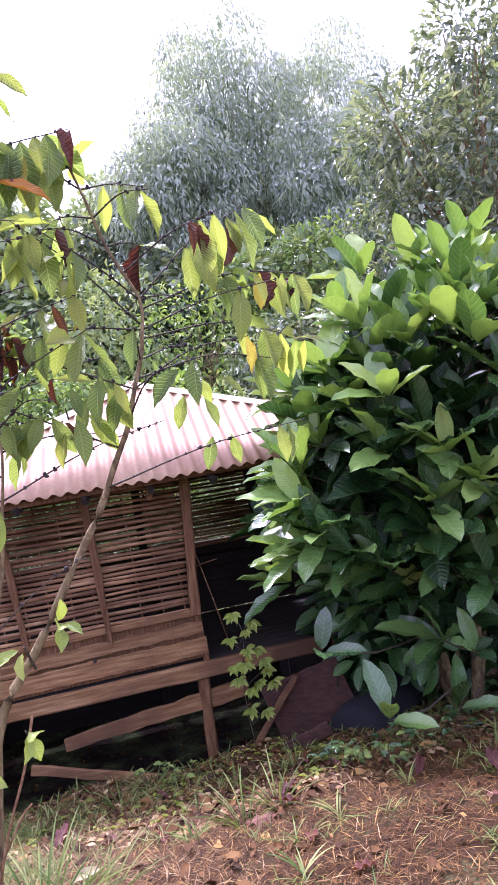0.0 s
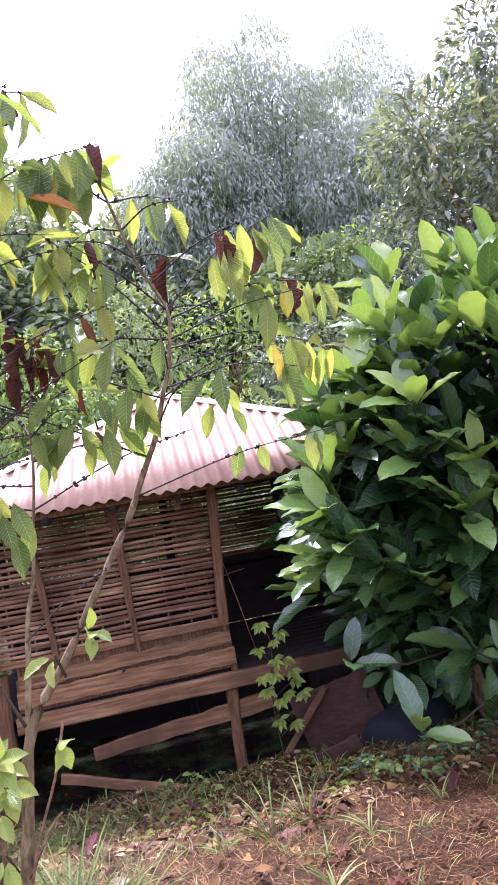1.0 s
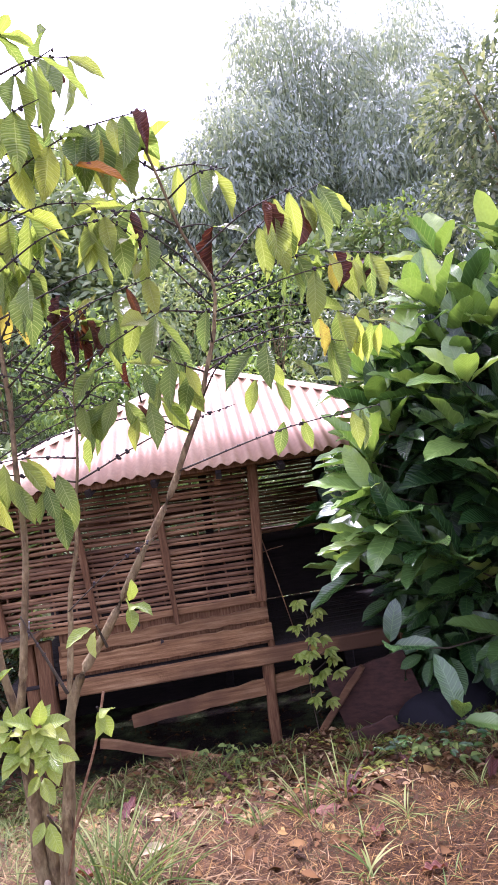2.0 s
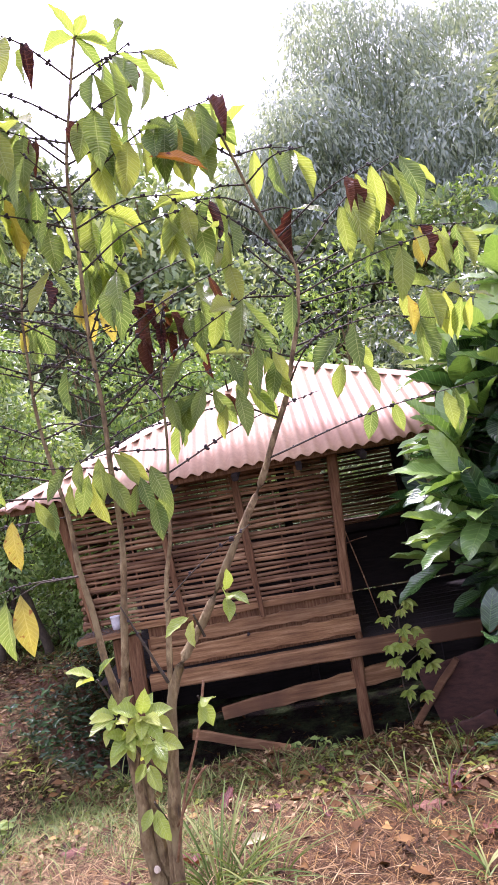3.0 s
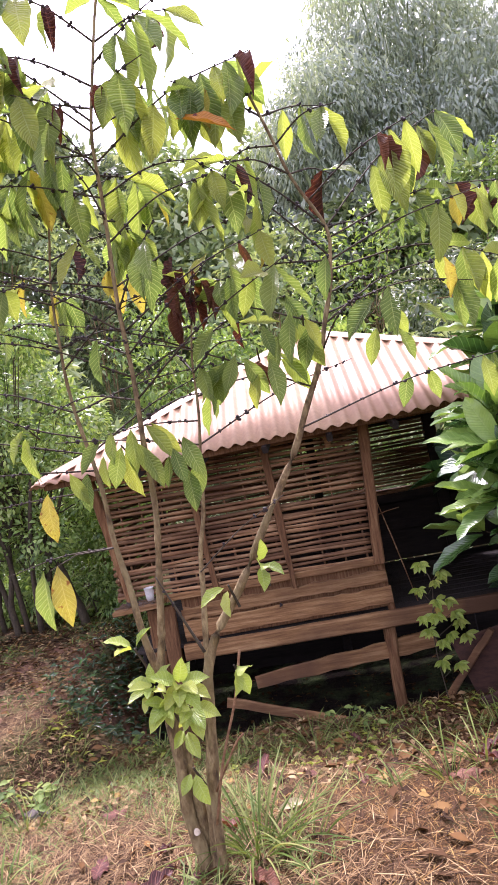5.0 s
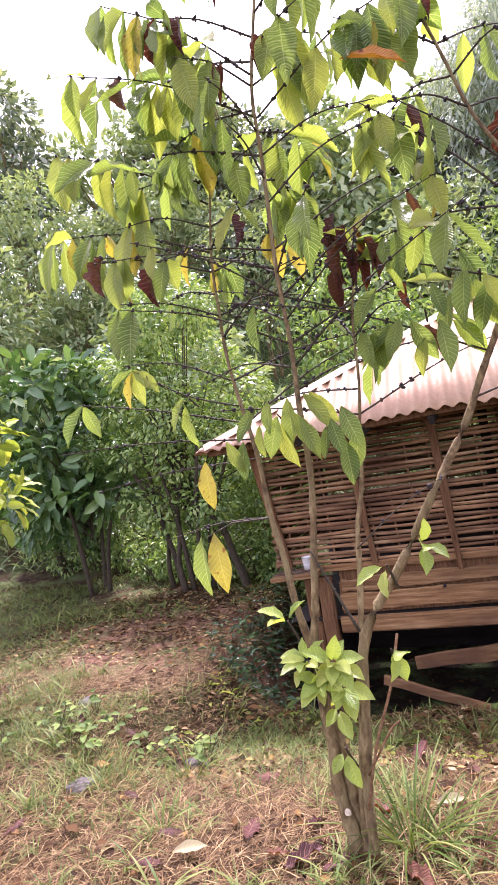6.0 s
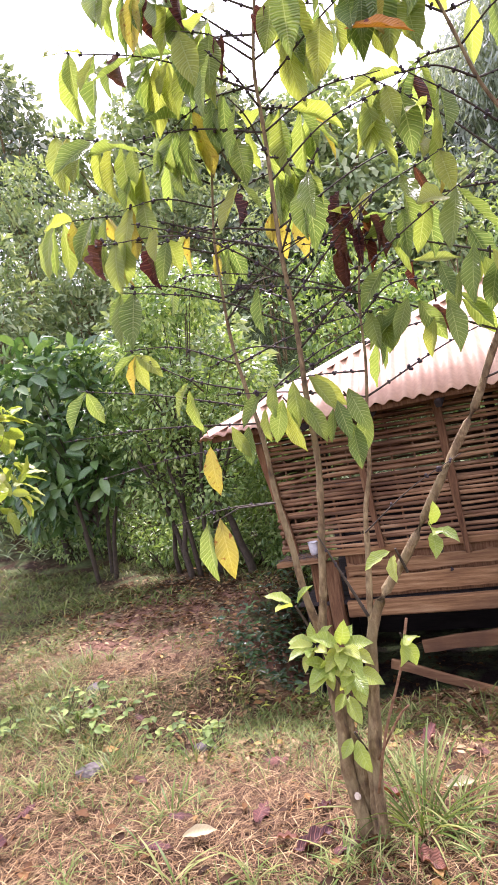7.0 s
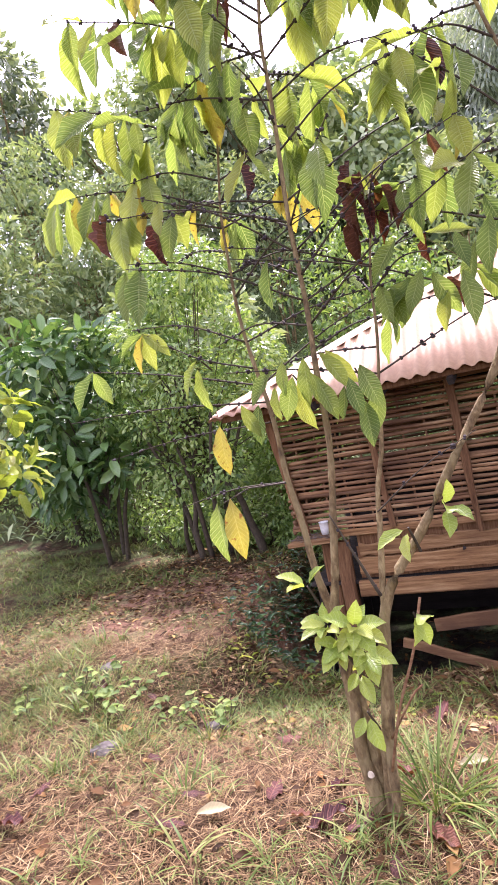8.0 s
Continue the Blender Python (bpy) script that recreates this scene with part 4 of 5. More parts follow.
# ---- foliage of the background ----
def crown_points(rng, blobs, count, hollow=0.55):
    """Places in and on a set of lumps (x, y, z, rx, ry, rz), denser to the outside, with outward directions."""
    blobs = np.array(blobs, float)
    vol = blobs[:, 3] * blobs[:, 4] + blobs[:, 4] * blobs[:, 5] + blobs[:, 3] * blobs[:, 5]
    which = rng.choice(len(blobs), count, p=vol / vol.sum())
    u = rng.normal(size=(count, 3))
    u /= np.linalg.norm(u, axis=1, keepdims=True)
    k = (hollow + (1.05 - hollow) * rng.random(count) ** 0.6)[:, None]
    b = blobs[which]
    return b[:, :3] + u * b[:, 3:] * k, u


def woody(name, label, category, trunk, blobs, leaf_count, size, mat, template=SIMPLE, seed=0, droop=0.3, stems=1, group="", bark=BARK, twig_count=14):
    rng = np.random.default_rng(seed)
    pr = random.Random(seed)
    x, y, r, h = trunk
    g = float(ground_z(x, y))
    ob = thing(name, (x, y, g), label, category, group)
    wood = Shape()
    for s in range(stems):
        a = 6.28 * s / stems
        off = 0 if stems == 1 else 0.10 + 0.10 * pr.random()
        line = curve([(x + off * math.cos(a), y + off * math.sin(a), g - 0.1), (x + off * 2 * math.cos(a) + pr.uniform(-.1, .1) * h * .3, y + off * 2 * math.sin(a), g + h * 0.5), (x + off * 4 * math.cos(a) + pr.uniform(-.15, .15) * h * .3, y + off * 3 * math.sin(a), g + h)], 5)
        wood.tube(line, [r * (1 - 0.6 * i / len(line)) for i in range(len(line))], 7)
    for b in blobs:
        for k in range(max(2, twig_count // len(blobs))):
            e = Vector((b[0] + pr.uniform(-.6, .6) * b[3], b[1] + pr.uniform(-.6, .6) * b[4], b[2] + pr.uniform(-.5, .7) * b[5]))
            s0 = Vector((x, y, g + h * pr.uniform(0.45, 1.0)))
            wood.tube([s0, s0.lerp(e, .5) + Vector((0, 0, -.03 * h)), e], [r * .4, r * .25, r * .08], 5, False)
    part("trunk", wood.mesh("trunk", True), bark, ob)
    p, u = crown_points(rng, blobs, leaf_count)
    d = u * 0.9 + rng.normal(size=u.shape) * 0.5
    d[:, 2] -= droop
    n = u + rng.normal(size=u.shape) * 0.35
    n[:, 2] += 0.7
    tagged(part("crown", leaf_mass("crown", template, p, d, n, size * rng.uniform(0.65, 1.25, len(p))), mat, ob), kind="stuff")
    return ob


def lumps(seed, centre, radii, n, size):
    """n lumps spread over an ellipsoid, so that the outline is uneven."""
    rng = random.Random(seed)
    out = []
    for i in range(n):
        z = 1 - 2 * (i + 0.5) / n
        a = 2.4 * i + rng.uniform(-.4, .4)
        r = math.sqrt(1 - z * z)
        k = rng.uniform(0.45, 0.95)
        s = size * rng.uniform(0.7, 1.3)
        out.append((centre[0] + radii[0] * r * math.cos(a) * k, centre[1] + radii[1] * r * math.sin(a) * k, centre[2] + radii[2] * z * k, s, s, s * rng.uniform(0.7, 1.0)))
    return out


def bamboo(seed, x, y, spread, count, h0, h1, lobes=30, group="bamboo clumps"):
    rng = np.random.default_rng(seed)
    pr = random.Random(seed)
    g = float(ground_z(x, y))
    ob = thing("bamboo_clump", (x, y, g), "huge haze-pale green bamboo clump with drooping feathery tops", "bamboo", group)
    for i in range(count):
        a = pr.uniform(0, 6.28)
        h = pr.uniform(h0, h1) * 0.74
        out = spread * math.sqrt(pr.random()) * (1.15 - 0.35 * (h / 0.74 - h0) / (h1 - h0))
        b0 = Vector((x + 0.25 * out * math.cos(a), y + 0.25 * out * math.sin(a), g))
        top = Vector((x + out * math.cos(a), y + out * math.sin(a), g + h))
        end = top + Vector((math.cos(a) * 0.28 * h * .4, math.sin(a) * 0.28 * h * .4, -0.14 * h))
        line = curve([b0, b0.lerp(top, 0.55) + Vector((0, 0, 0.08 * h)), top, end], 6)
        part("culm", Shape().tube(line, [0.05 * (1 - 0.85 * k / len(line)) for k in range(len(line))], 5, False).mesh("culm", True), CULM, ob)
    crown = lumps(seed, (x, y, g + 0.60 * h1), (spread * 1.12, spread, 0.45 * h1), lobes, 0.36 * spread)
    p, u = crown_points(rng, crown, count * 620, 0.62)
    p += rng.normal(size=p.shape) * 0.12
    p[:, 2] -= 0.25 * rng.random(len(p)) ** 2
    d = u * 0.5 + rng.normal(size=u.shape) * 0.35
    d[:, 2] -= 0.75
    n = u + rng.normal(size=u.shape) * 0.45
    n[:, 2] += 0.5
    tagged(part("leaves", leaf_mass("leaves", NARROW, p, d, n, rng.uniform(0.15, 0.30, len(p))), HAZY_BAMBOO_LEAF, ob), kind="stuff")


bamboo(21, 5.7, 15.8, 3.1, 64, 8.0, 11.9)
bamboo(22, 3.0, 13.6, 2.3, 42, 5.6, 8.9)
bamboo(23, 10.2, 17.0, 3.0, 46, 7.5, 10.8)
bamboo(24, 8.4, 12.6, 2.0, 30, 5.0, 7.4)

woody("broadleaf_tree", "tall dark broadleaf tree with grey-green leaves", "tree", (7.9, 5.6, 0.16, 4.5), lumps(31, (7.9, 5.8, 6.2), (2.9, 2.2, 4.3), 34, 0.78), 15500, 0.20, BROAD_LEAF, seed=31, stems=3, twig_count=60)
woody("broadleaf_tree", "dark broadleaf tree behind the hut", "tree", (4.6, 6.2, 0.10, 2.4), lumps(32, (4.5, 6.2, 3.3), (1.8, 1.3, 1.6), 14, 0.6), 6500, 0.17, BROAD_LEAF, seed=32, stems=2, twig_count=30)
for k, (x, y, top, wide) in enumerate(((2.6, 4.6, 2.9, 1.2), (1.0, 5.6, 3.0, 1.3), (-0.8, 6.6, 3.4, 1.3), (3.4, 3.2, 2.7, 1.1), (5.0, 3.6, 3.2, 1.4), (-2.2, 8.2, 4.0, 1.5), (0.3, 9.0, 5.0, 1.8), (2.4, 8.0, 5.0, 1.8), (5.2, 9.4, 5.6, 1.9), (-4.2, 10.5, 5.2, 1.9))):
    g = float(ground_z(x, y))
    h = (top - g * 0.2) * 0.5
    woody("shrub", "leafy green shrub on the slope behind the hut", "shrub", (x, y, 0.03, h), lumps(40 + k, (x, y, g + h * 1.1), (wide, wide * 0.8, h), 10, 0.42 * wide), 1900, 0.145 + 0.004 * y, SHRUB_LEAF if k % 3 else HILL_LEAF, seed=40 + k, stems=4, group="shrubs behind the hut")

# left side of the yard
citrus = woody("citrus_tree", "dense small-leaved green tree with dark crooked stems", "tree", (-3.15, 1.9, 0.035, 1.7), lumps(61, (-3.25, 2.0, 2.15), (1.25, 0.9, 2.0), 30, 0.35), 17000, 0.082, SHRUB_LEAF, TINY, seed=61, stems=7, twig_count=60, bark=TWIG)
for k, (a, b, c, r) in enumerate((((-2.55, 1.85, 0.0), (-2.75, 1.80, 0.72), (-3.45, 1.75, 1.45), 0.055), ((-3.3, 1.7, 0.0), (-3.25, 1.7, 0.8), (-3.0, 1.8, 1.9), 0.04), ((-3.6, 2.0, 0.0), (-3.55, 1.9, 0.9), (-3.8, 1.9, 2.2), 0.035))):
    line = curve([(a[0], a[1], float(ground_z(a[0], a[1])) - 0.05), b, c], 7)
    part("trunk", Shape().tube([p + Vector((0.02 * math.sin(i * 1.1 + k), 0, 0)) for i, p in enumerate(line)], [r * (1 - 0.045 * i) for i in range(len(line))], 8).mesh("trunk", True), TWIG, citrus, "dark crooked leaning trunk")
woody("citrus_tree", "low green shrub with small leaves", "shrub", (-2.3, 2.9, 0.04, 0.9), lumps(62, (-2.3, 2.9, 1.2), (0.9, 0.8, 1.0), 12, 0.4), 7000, 0.08, SHRUB_LEAF, TINY, seed=62, stems=4)
woody("coffee_shrub", "dark green coffee shrub with drooping glossy leaves", "shrub", (-4.75, 2.1, 0.035, 1.5), lumps(63, (-4.95, 2.0, 2.0), (0.85, 0.75, 1.5), 18, 0.36), 1500, 0.24, SHRUB_GLOSS, PLAIN, seed=63, stems=4, droop=0.15, bark=TWIG)
woody("coffee_shrub", "coffee shrub at the edge of the yard", "shrub", (-5.9, 3.2, 0.06, 1.3), lumps(64, (-5.9, 3.2, 1.5), (1.0, 0.8, 1.0), 14, 0.36), 1500, 0.18, SHRUB_GLOSS, PLAIN, seed=64, stems=3, droop=0.8, bark=TWIG)
for k, (x, y, w, h) in enumerate(((-2.5, 2.3, 0.5, 0.55), (-3.4, 2.5, 0.7, 0.7), (-4.3, 2.9, 0.7, 0.7), (-5.3, 3.0, 0.7, 0.7), (-6.3, 3.4, 0.8, 0.8), (-7.4, 4.0, 0.9, 0.9), (-2.05, 2.1, 0.4, 0.5), (-3.9, 2.4, 0.5, 0.5))):
    g = float(ground_z(x, y))
    woody("undergrowth", "low leafy undergrowth along the yard's edge", "shrub", (x, y, 0.012, h * .7), lumps(90 + k, (x, y, g + h * .45), (w, w * .7, h * .5), 7, 0.26 * w + .06), 900, 0.085, SHRUB_LEAF, SIMPLE, seed=90 + k, stems=4, group="undergrowth", bark=TWIG, twig_count=8)
woody("lime_shrub", "young shrub with bright yellow-green leaves", "shrub", (-3.95, -1.15, 0.02, 1.6), lumps(65, (-3.62, -1.2, 1.85), (0.50, 0.5, 0.60), 10, 0.2), 330, 0.17, LIME_LEAF, LEAVES[1], seed=65, stems=3, droop=0.1)
for k, (x, y, h, w, n) in enumerate(((-9.0, 9.5, 4.2, 1.6, 3600), (-6.6, 8.6, 3.6, 1.5, 3200), (-11.5, 11.0, 6.0, 2.2, 4200), (-7.6, 12.5, 6.0, 2.2, 4200), (-4.2, 5.6, 3.0, 1.2, 3000), (-12.5, 7.0, 4.5, 2.0, 3200), (-8.2, 5.4, 2.6, 1.3, 2600), (-9.8, 4.6, 2.4, 1.3, 2200), (-6.6, 5.6, 2.6, 1.1, 2400), (-11.0, 5.6, 3.2, 1.5, 2400), (-10.6, 7.2, 4.8, 1.7, 3000), (-13.5, 9.0, 5.5, 2.0, 3000))):
    g = float(ground_z(x, y))
    woody("hill_shrub", "haze-pale green coffee shrub on the hillside", "shrub", (x, y, 0.05, h * .6), lumps(70 + k, (x, y, g + h * .55), (w, w, h * .5), 12, 0.4 * w), n, 0.24, HILL_LEAF, seed=70 + k, stems=3, group="hillside shrubs")
for k, (x, y, h, w) in enumerate(((-14.6, 14.5, 9.6, 2.4), (-8.4, 18.5, 10.2, 2.2), (-11.8, 20.0, 5.4, 2.6), (-4.5, 20.0, 8.0, 2.6), (-19.0, 11.0, 8.5, 3.0), (0.8, 19.5, 6.6, 2.2), (-1.6, 17.5, 4.6, 2.2), (14.0, 12.0, 9.0, 3.2), (-6.2, 17.0, 7.5, 2.6), (-2.6, 15.0, 6.2, 2.4), (1.2, 15.5, 6.0, 2.2), (-0.8, 13.0, 4.2, 2.0), (2.8, 12.0, 4.0, 1.8), (-10.5, 16.0, 8.5, 2.6), (-4.6, 13.5, 4.8, 2.2), (4.4, 11.2, 4.4, 2.0))):
    g = float(ground_z(x, y))
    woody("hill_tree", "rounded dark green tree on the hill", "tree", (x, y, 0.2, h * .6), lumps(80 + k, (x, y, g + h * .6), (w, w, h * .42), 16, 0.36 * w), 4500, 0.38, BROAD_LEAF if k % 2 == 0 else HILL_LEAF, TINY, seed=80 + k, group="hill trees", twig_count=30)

# young plant in front of the doorway
def small_plant():
    rng = random.Random(8)
    x, y = 0.86, -0.55
    g = float(ground_z(x, y))
    ob = thing("chilli_plant", (x, y, g), "slender young plant with small pale leaves", "plant")
    stem = Shape()
    stem.tube(curve([(x, y, g - 0.02), (x - 0.02, y, g + .4), (x + .03, y - .02, g + .8), (x - .02, y, 0.55)], 5), 0.004, 5, False)
    tips = [(-.02, 0, .56), (.10, -.02, .48), (-.06, 0, .38), (.12, 0, .28), (.02, -.05, .2), (.16, 0, .12), (-.05, -.03, .1), (.2, 0, .02), (.08, -.04, .05), (0.0, -.05, -.12), (.1, -.04, -.16), (.05, -.05, .43), (.03, -.06, .30), (.14, -.05, .2), (-.07, -.05, .2), (.02, -.06, .02)]
    for tx, ty, tz in tips:
        p = Vector((x + tx, y + ty, tz))
        stem.tube([(x, y, tz - 0.1), p], [0.003, 0.002], 4, False)
        for d, nrm in spray((tx, -.4, .3), 9, rng):
            d = Vector(d); d.z -= 0.95
            single_leaf(ob, SMALL_SET, p, d, nrm, rng.uniform(0.055, 0.1), rng)
    part("stem", stem.mesh("stem", True), TWIG, ob)
    single_leaf(ob, leaf_set(WIDE[:1], YELLOW_LEAF), Vector((x + .03, y - .06, 0.26)), (0, -.2, -1), (0, -1, .2), 0.07, rng, "yellow leaf")


small_plant()

# ---- grass, litter and stones ----
def blades(name, label, count, seed, box, size, mat, upright, width, keep=None, category="grass", bend=0.45):
    rng = np.random.default_rng(seed)
    x = rng.uniform(box[0], box[1], count)
    y = rng.uniform(box[2], box[3], count)
    if keep is not None:
        k = keep(x, y, rng)
        x, y = x[k], y[k]
    z = ground_z(x, y)
    n = len(x)
    a = rng.uniform(0, 6.283, n)
    d = np.stack([np.cos(a), np.sin(a), rng.uniform(upright[0], upright[1], n)], axis=1)
    nrm = np.stack([-np.cos(a) * .4, -np.sin(a) * .4, np.ones(n)], axis=1)
    t = leaf_shape(width, 0.0, bend, 0.0, 2 if bend < 0.3 else 3, 1, full=0.5)
    me = leaf_mass(name, t, np.stack([x, y, z + 0.003], axis=1), d, nrm, size * rng.uniform(0.5, 1.4, n))
    me.materials.append(mat)
    return tagged(new(name, me), label, category, kind="stuff")


def patchy(scale, level, seed):
    def keep(x, y, rng):
        v = np.array([noise.noise(Vector((px * scale, py * scale, seed))) for px, py in zip(x, y)])
        return v + rng.uniform(-0.25, 0.25, len(x)) > level
    return keep


def bare(x, y):
    return np.hypot((x + 2.6) / 1.5, (y - 0.3) / 1.1) < 1


blades("dry_grass", "matted dry straw and dead grass", 150000, 1, (-3.4, 2.6, -3.7, -0.5), 0.085, STRAW, (0.0, 0.42), 0.034, lambda x, y, r: ~(bare(x, y) & (r.random(len(x)) < 0.7)) & (r.random(len(x)) > smooth(-0.6, 0.9, x + 0.4 * np.sin(y * 2.3)) * 0.94), bend=0.12)
blades("leaf_litter", "russet matted litter and dead stalks", 130000, 8, (-2.2, 2.7, -3.7, -0.4), 0.07, RUSSET, (0.0, 0.40), 0.045, lambda x, y, r: r.random(len(x)) < 0.15 + 0.85 * smooth(-1.2, 0.7, x + 0.4 * np.sin(y * 2.3)), category="litter", bend=0.15)
blades("green_grass", "short green grass in patches", 56000, 2, (-5.2, 3.4, -4.2, 0.2), 0.075, GRASS, (0.4, 2.2), 0.045, lambda x, y, r: patchy(1.5, 0.08, 3.0)(x, y, r) & (r.random(len(x)) > 0.9 * smooth(-0.4, 0.6, x)))
blades("dry_grass", "dry straw further off", 26000, 3, (-9, -1.7, -0.6, 4.5), 0.10, STRAW, (-0.1, 0.5), 0.045, lambda x, y, r: ~(bare(x, y) & (r.random(len(x)) < 0.7)), bend=0.15)
blades("green_grass", "green grass along the far side of the yard", 16000, 97, (-8.5, -3.6, -0.6, 2.6), 0.10, GRASS, (0.4, 2.0), 0.06, patchy(1.3, -0.12, 31.0))
blades("green_grass", "green grass under the trees", 14000, 4, (-9, -1.8, 0.6, 6.0), 0.12, GRASS, (0.5, 2.0), 0.10, patchy(0.9, 0.0, 5.0))
blades("green_grass", "green weeds along the edge before the hut", 2400, 5, (-1.9, 2.4, -1.2, -0.5), 0.09, GRASS, (0.5, 2.6), 0.08, patchy(3.0, 0.0, 9.0))
blades("hill_grass", "grass on the slope behind", 6500, 6, (-8, 8, 3.0, 12.0), 0.32, HILL_LEAF, (0.4, 1.8), 0.14)


def scatter(name, label, count, seed, box, size, mat, template, category, clump=0.0):
    """Loose bits lying on the ground."""
    rng = np.random.default_rng(seed)
    x, y = rng.uniform(box[0], box[1], count), rng.uniform(box[2], box[3], count)
    if clump:
        k = patchy(2.2, clump, seed + 0.5)(x, y, rng)
        x, y = x[k], y[k]
    n = len(x)
    a = rng.uniform(0, 6.283, n)
    d = np.stack([np.cos(a), np.sin(a), rng.uniform(-0.05, 0.25, n)], axis=1)
    nrm = np.stack([rng.uniform(-.5, .5, n), rng.uniform(-.5, .5, n), np.ones(n)], axis=1)
    me = leaf_mass(name, template, np.stack([x, y, ground_z(x, y) + rng.uniform(0.008, 0.03, n)], axis=1), d, nrm, size * rng.uniform(0.5, 1.4, n))
    me.materials.append(mat)
    tagged(new(name, me), label, category, kind="stuff")


BIT = leaf_shape(0.45, 0.25, 0.2, 0.06, 4, 2, curl=-0.3, seed=31)
STALK = leaf_shape(0.030, 0.0, 0.10, 0.0, 2, 1, full=0.3, seed=32)
scatter("leaf_litter", "small brown and red bits of dead leaf", 2600, 51, (-4.6, 3.0, -4.0, 1.6), 0.05, RUSSET, BIT, "litter")
scatter("leaf_litter", "crumbled dark dead leaves", 900, 52, (-2.6, 2.6, -3.8, -0.6), 0.075, RUSSET, BIT, "litter", 0.1)
scatter("leaf_litter", "pale and brown chips on the bare red earth", 2600, 55, (-4.3, -1.6, -0.6, 1.8), 0.045, STRAW, BIT, "litter")
scatter("leaf_litter", "dark dead leaves on the bare red earth", 800, 56, (-4.3, -1.6, -0.4, 2.2), 0.07, RUSSET, BIT, "litter")
scatter("leaf_litter", "pale dry chips before the hut", 3000, 57, (-1.9, 2.4, -1.9, -0.55), 0.05, STRAW, BIT, "litter")
scatter("leaf_litter", "fallen russet leaves before the hut", 900, 58, (-1.9, 2.4, -1.9, -0.55), 0.085, RUSSET, BIT, "litter")
scatter("low_weeds", "small green weeds before the hut", 1800, 59, (-1.9, 2.2, -1.5, -0.6), 0.06, LIME_LEAF, SIMPLE, "weeds", 0.12)
scatter("dry_stalks", "loose pale straw stalks", 6500, 53, (-3.6, 0.5, -3.8, 0.2), 0.11, STRAW, STALK, "straw", 0.02)
scatter("dry_stalks", "loose brown stalks", 1500, 54, (-3.4, 3.0, -4.0, 1.4), 0.14, RUSSET, STALK, "straw")


def small_tufts(count, seed, box):
    rng = np.random.default_rng(seed)
    cx, cy = rng.uniform(box[0], box[1], count), rng.uniform(box[2], box[3], count)
    keep = patchy(1.1, -0.02, 7.3)(cx, cy, rng) & ~(bare(cx, cy)) & (rng.random(count) > 0.65 * smooth(-0.4, 0.5, cx))
    cx, cy = cx[keep], cy[keep]
    per = 13
    x = np.repeat(cx, per) + rng.normal(size=len(cx) * per) * 0.022
    y = np.repeat(cy, per) + rng.normal(size=len(cx) * per) * 0.022
    n = len(x)
    a = rng.uniform(0, 6.283, n)
    d = np.stack([np.cos(a), np.sin(a), rng.uniform(0.5, 2.6, n)], axis=1)
    nrm = np.stack([-np.cos(a), -np.sin(a), np.full(n, 0.5)], axis=1)
    me = leaf_mass("grass_tufts", leaf_shape(0.05, 0.2, 0.5, 0.0, 4, 1, full=0.45), np.stack([x, y, ground_z(x, y)], axis=1), d, nrm, np.repeat(rng.uniform(0.06, 0.17, len(cx)), per) * rng.uniform(0.6, 1.2, n))
    me.materials.append(GRASS)
    tagged(new("grass_tufts", me), "small green grass tufts in the straw", "grass", kind="stuff")


small_tufts(900, 61, (-4.8, 2.4, -4.0, -0.6))


def edge_weeds():
    rng = np.random.default_rng(71)
    n = 900
    y = rng.uniform(-0.6, 1.6, n)
    x = -1.78 + rng.normal(size=n) * 0.16
    a = rng.uniform(0, 6.283, n)
    d = np.stack([np.cos(a), np.sin(a) - 0.3, rng.uniform(-0.2, 0.6, n)], axis=1)
    nrm = np.stack([rng.uniform(-.5, .5, n), rng.uniform(-.8, .3, n), np.ones(n)], axis=1)
    me = leaf_mass("bank_weeds", SIMPLE, np.stack([x, y, ground_z(x, y) + 0.2 * rng.random(n) ** 2], axis=1), d, nrm, rng.uniform(0.05, 0.11, n))
    me.materials.append(BUSH_REST)
    tagged(new("bank_weeds", me), "dark green weeds on the bank beside the hut", "weeds", kind="stuff")


edge_weeds()


blades("dry_grass", "thin straw at the yard's side", 26000, 95, (-6.0, -3.4, -4.0, -0.5), 0.10, STRAW, (0.0, 0.4), 0.045, bend=0.15)
blades("green_grass", "soft pale green grass in the middle of the yard", 11000, 96, (-3.2, -0.3, -2.3, -0.8), 0.10, GRASS, (0.5, 2.4), 0.032, patchy(1.7, 0.02, 21.0))
blades("dry_grass", "dry straw on the open side of the yard", 48000, 91, (-5.5, 5.0, -8.5, -3.65), 0.11, STRAW, (0.0, 0.4), 0.05, bend=0.15)
blades("green_grass", "grass on the open side of the yard", 12000, 92, (-8.0, 8.0, -9.5, -4.2), 0.09, GRASS, (0.4, 2.0), 0.06, patchy(0.9, 0.0, 12.0))
blades("leaf_litter", "russet litter at the far side of the bush", 9000, 93, (3.1, 8.0, -4.2, 3.0), 0.10, RUSSET, (0.0, 0.4), 0.06, category="litter", bend=0.15)
blades("green_grass", "grass beside the bush", 7000, 94, (3.2, 8.5, -4.2, 4.0), 0.10, GRASS, (0.4, 2.0), 0.06, patchy(0.9, 0.0, 14.0))


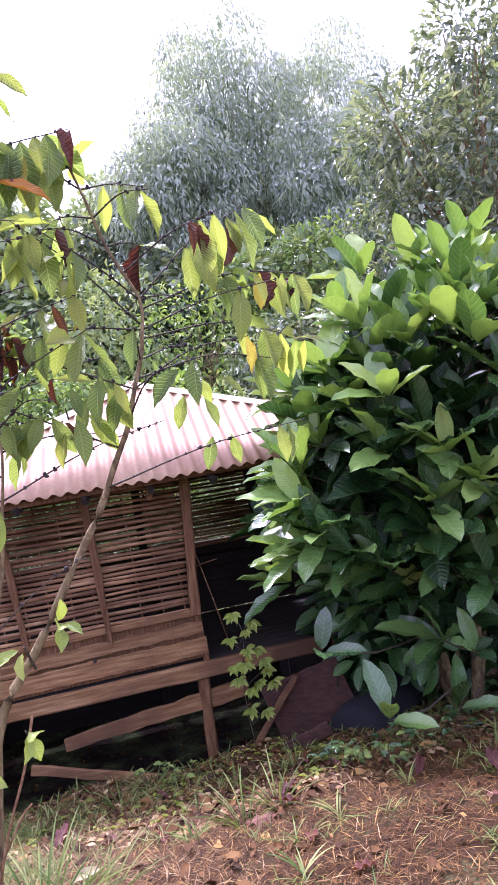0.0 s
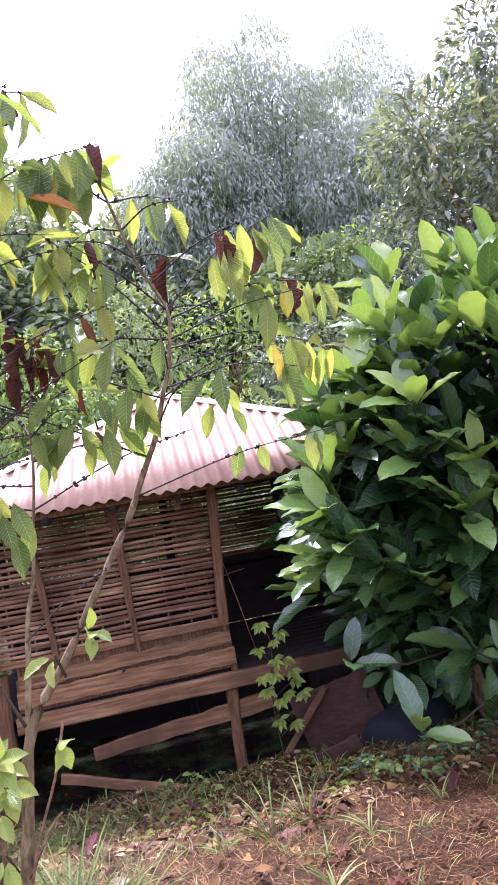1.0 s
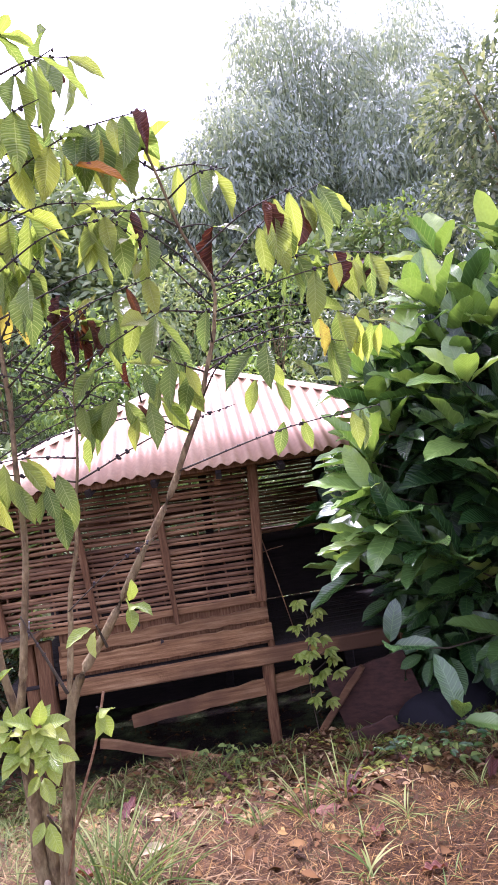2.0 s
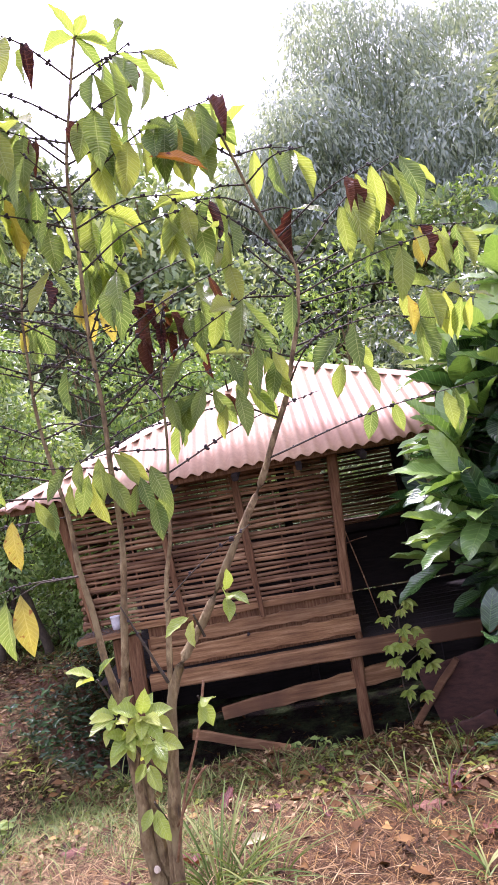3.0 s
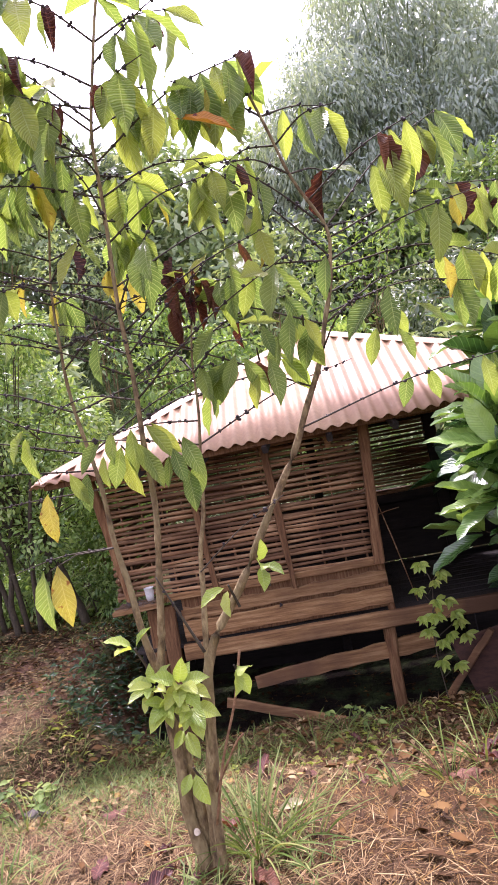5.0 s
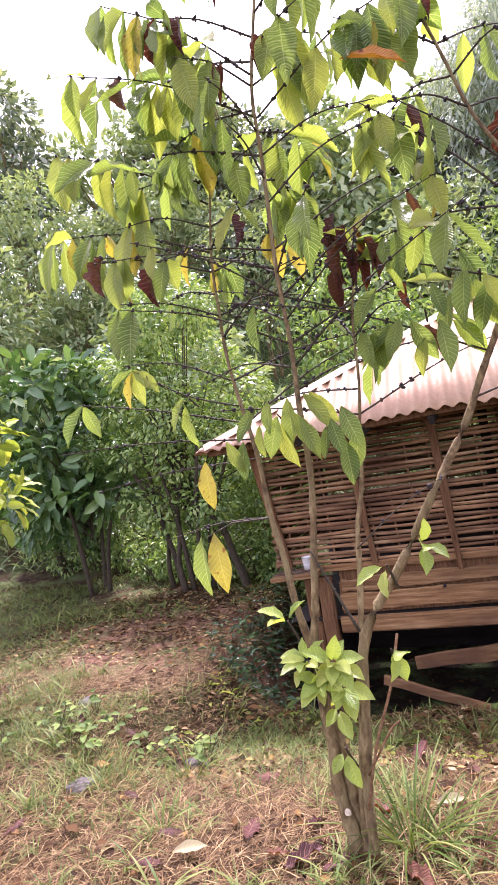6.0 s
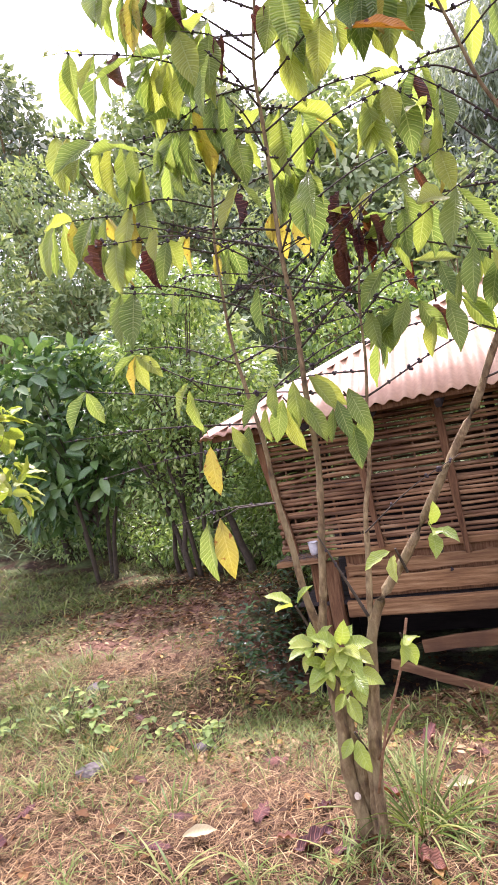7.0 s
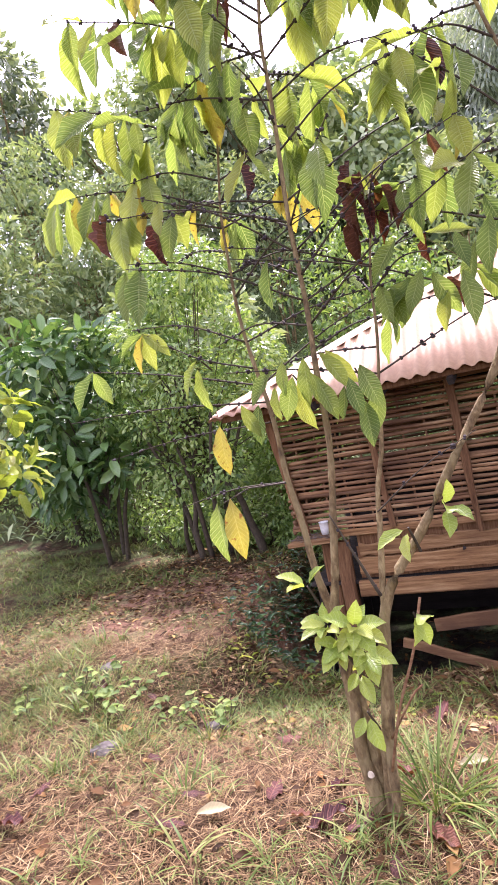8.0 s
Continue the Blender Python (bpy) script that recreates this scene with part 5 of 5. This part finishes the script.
def tuft(x, y, n, size, seed, label):
    rng = np.random.default_rng(seed)
    a = rng.uniform(0, 6.283, n)
    g = ground_z(x, y)
    t = leaf_shape(0.026, 0.3, 0.55, 0.0, 6, 2, full=0.45)
    d = np.stack([np.cos(a), np.sin(a), rng.uniform(0.9, 3.0, n)], axis=1)
    nrm = np.stack([-np.cos(a), -np.sin(a), np.full(n, 0.4)], axis=1) + rng.normal(size=(n, 3)) * 0.25
    d += rng.normal(size=(n, 3)) * 0.35
    p = np.stack([x + 0.04 * np.cos(a), y + 0.04 * np.sin(a), np.full(n, float(g) - 0.01)], axis=1)
    me = leaf_mass("grass_tuft", t, p, d, nrm, size * rng.uniform(0.6, 1.2, n))
    me.materials.append(GRASS)
    tagged(new("grass_tuft", me), label, "grass", "grass tufts", "stuff")


tuft(-0.30, -2.55, 46, 0.34, 1, "tuft of long green grass beside the coffee tree")
tuft(-0.20, -2.44, 24, 0.26, 21, "tuft of long green grass beside the coffee tree")
tuft(-0.10, -2.52, 18, 0.24, 22, "tuft of long green grass beside the coffee tree")
tuft(0.55, -2.0, 22, 0.26, 2, "tuft of long grass in the yard")
tuft(0.75, -1.85, 20, 0.28, 3, "tuft of long grass in the yard")
tuft(-1.55, -1.9, 26, 0.22, 4, "tuft of green grass in the yard")
tuft(-0.1, -1.0, 26, 0.24, 5, "tuft of grass at the edge before the hut")
tuft(0.1, -0.9, 20, 0.22, 6, "tuft of grass at the edge before the hut")
tuft(1.0, -1.25, 24, 0.22, 7, "tuft of grass near the bush")


def litter():
    rng = random.Random(14)
    spots = [(0.93, -2.80), (-1.35, -2.60), (-0.85, -2.68), (-0.32, -2.72), (0.80, -2.35), (0.72, -2.0), (0.85, -1.9), (-0.75, -2.75), (-0.95, -2.6), (-0.68, -2.42), (-0.6, -2.75), (0.95, -1.2), (1.2, -1.5)]
    spots += [(rng.uniform(-2.6, 2.0), rng.uniform(-3.5, -0.8)) for _ in range(40)]
    for x, y in spots:
        ob = new("dead_leaf", rng.choice(FLAT_SET))
        a = rng.uniform(0, 6.28)
        z = float(ground_z(x, y)) + 0.022
        ob.matrix_basis = leaf_pose((x, y, z), (math.cos(a), math.sin(a), rng.uniform(-.05, .15)), (rng.uniform(-.25, .25), rng.uniform(-.25, .25), 1), rng.uniform(0.10, 0.18))
        tagged(ob, "curled dark red dead leaf on the ground", "leaf", "dead leaves")
    for x, y in ((-0.25, -2.2), (-1.2, -2.75)):
        ob = new("dead_leaf", rng.choice(PALE_SET))
        ob.matrix_basis = leaf_pose((x, y, float(ground_z(x, y)) + 0.03), (1, 0.4, 0.1), (0.1, -.4, 1), 0.14)
        tagged(ob, "fallen pale yellow leaf on the ground", "leaf", "dead leaves")


litter()


def stone(x, y, r, seed):
    rng = random.Random(seed)
    bm = bmesh.new()
    bmesh.ops.create_icosphere(bm, subdivisions=2, radius=r)
    for v in bm.verts:
        v.co *= 1 + 0.3 * noise.noise(v.co * (1.6 / r) + Vector((seed, 0, 0)))
        v.co.z *= 0.5
        v.co.x *= 1.25
    me = bpy.data.meshes.new("stone")
    bm.to_mesh(me)
    bm.free()
    me.materials.append(ROCK)
    ob = new("stone", me)
    ob.matrix_basis = pose(x, y, float(ground_z(x, y)) + r * 0.18, 0, 0, rng.uniform(0, 360))
    tagged(ob, "grey-brown half-buried stone in the grass", "stone", "stones in the yard")


for k, (x, y, r) in enumerate(((-1.62, -1.7, 0.075), (-1.95, -2.3, 0.06), (-2.6, -1.3, 0.06))):
    stone(x, y, r, k)


def weeds():
    rng = random.Random(19)
    dark = [(1.15 + 0.16 * i, -1.35 - 0.13 * (i % 3)) for i in range(9)]
    for k, (x, y) in enumerate(((-2.2, -1.75), (-2.4, -1.5), (-1.9, -1.6), (-1.6, -1.62), (-2.05, -1.95), (0.1, -0.72), (1.35, -1.55), (1.5, -1.75), (0.3, -0.8), (-1.4, -0.5), (-2.5, -1.75), (-2.3, -1.9), (-1.85, -1.8), (-1.7, -1.75), (-2.6, -1.6), (-2.1, -1.6), (-2.75, -1.95), (-1.5, -1.75), *dark)):
        g = float(ground_z(x, y))
        ob = thing("weed", (x, y, g), "low broad-leaved green weed", "weed", "weeds in the yard")
        for j in range(6):
            a = rng.uniform(0, 6.28)
            p = Vector((x + 0.09 * math.cos(a), y + 0.09 * math.sin(a), g + rng.uniform(0.05, 0.14)))
            stem = part("stalk", Shape().tube([(x, y, g - 0.01), p], [0.002, 0.0015], 4, False).mesh("stalk"), TWIG, ob)
            for q in range(2):
                a += rng.uniform(0.6, 1.6)
                single_leaf(stem, BUSH_SET if k >= 18 else WEED_SET, p, (math.cos(a), math.sin(a), 0.1), (rng.uniform(-.5, .5), rng.uniform(-.7, .1), 1), rng.uniform(0.04, 0.075), rng)


weeds()

# litter heap on the ledge of the hut
blades_on_ledge = np.random.default_rng(3)
n = 220
a = blades_on_ledge.uniform(0, 6.283, n)
me = leaf_mass("ledge_litter", leaf_shape(0.12, .2, .2, 0, 2, 2), np.stack([blades_on_ledge.uniform(-1.48, -1.15, n), blades_on_ledge.uniform(-.24, 0, n), np.full(n, 0.525)], axis=1), np.stack([np.cos(a), np.sin(a), blades_on_ledge.uniform(0, .4, n)], axis=1), np.tile([0, 0, 1.0], (n, 1)), blades_on_ledge.uniform(.03, .07, n))
me.materials.append(ASH)
tagged(new("ledge_litter", me), "dry grey litter on the hut's ledge", "litter", kind="stuff")
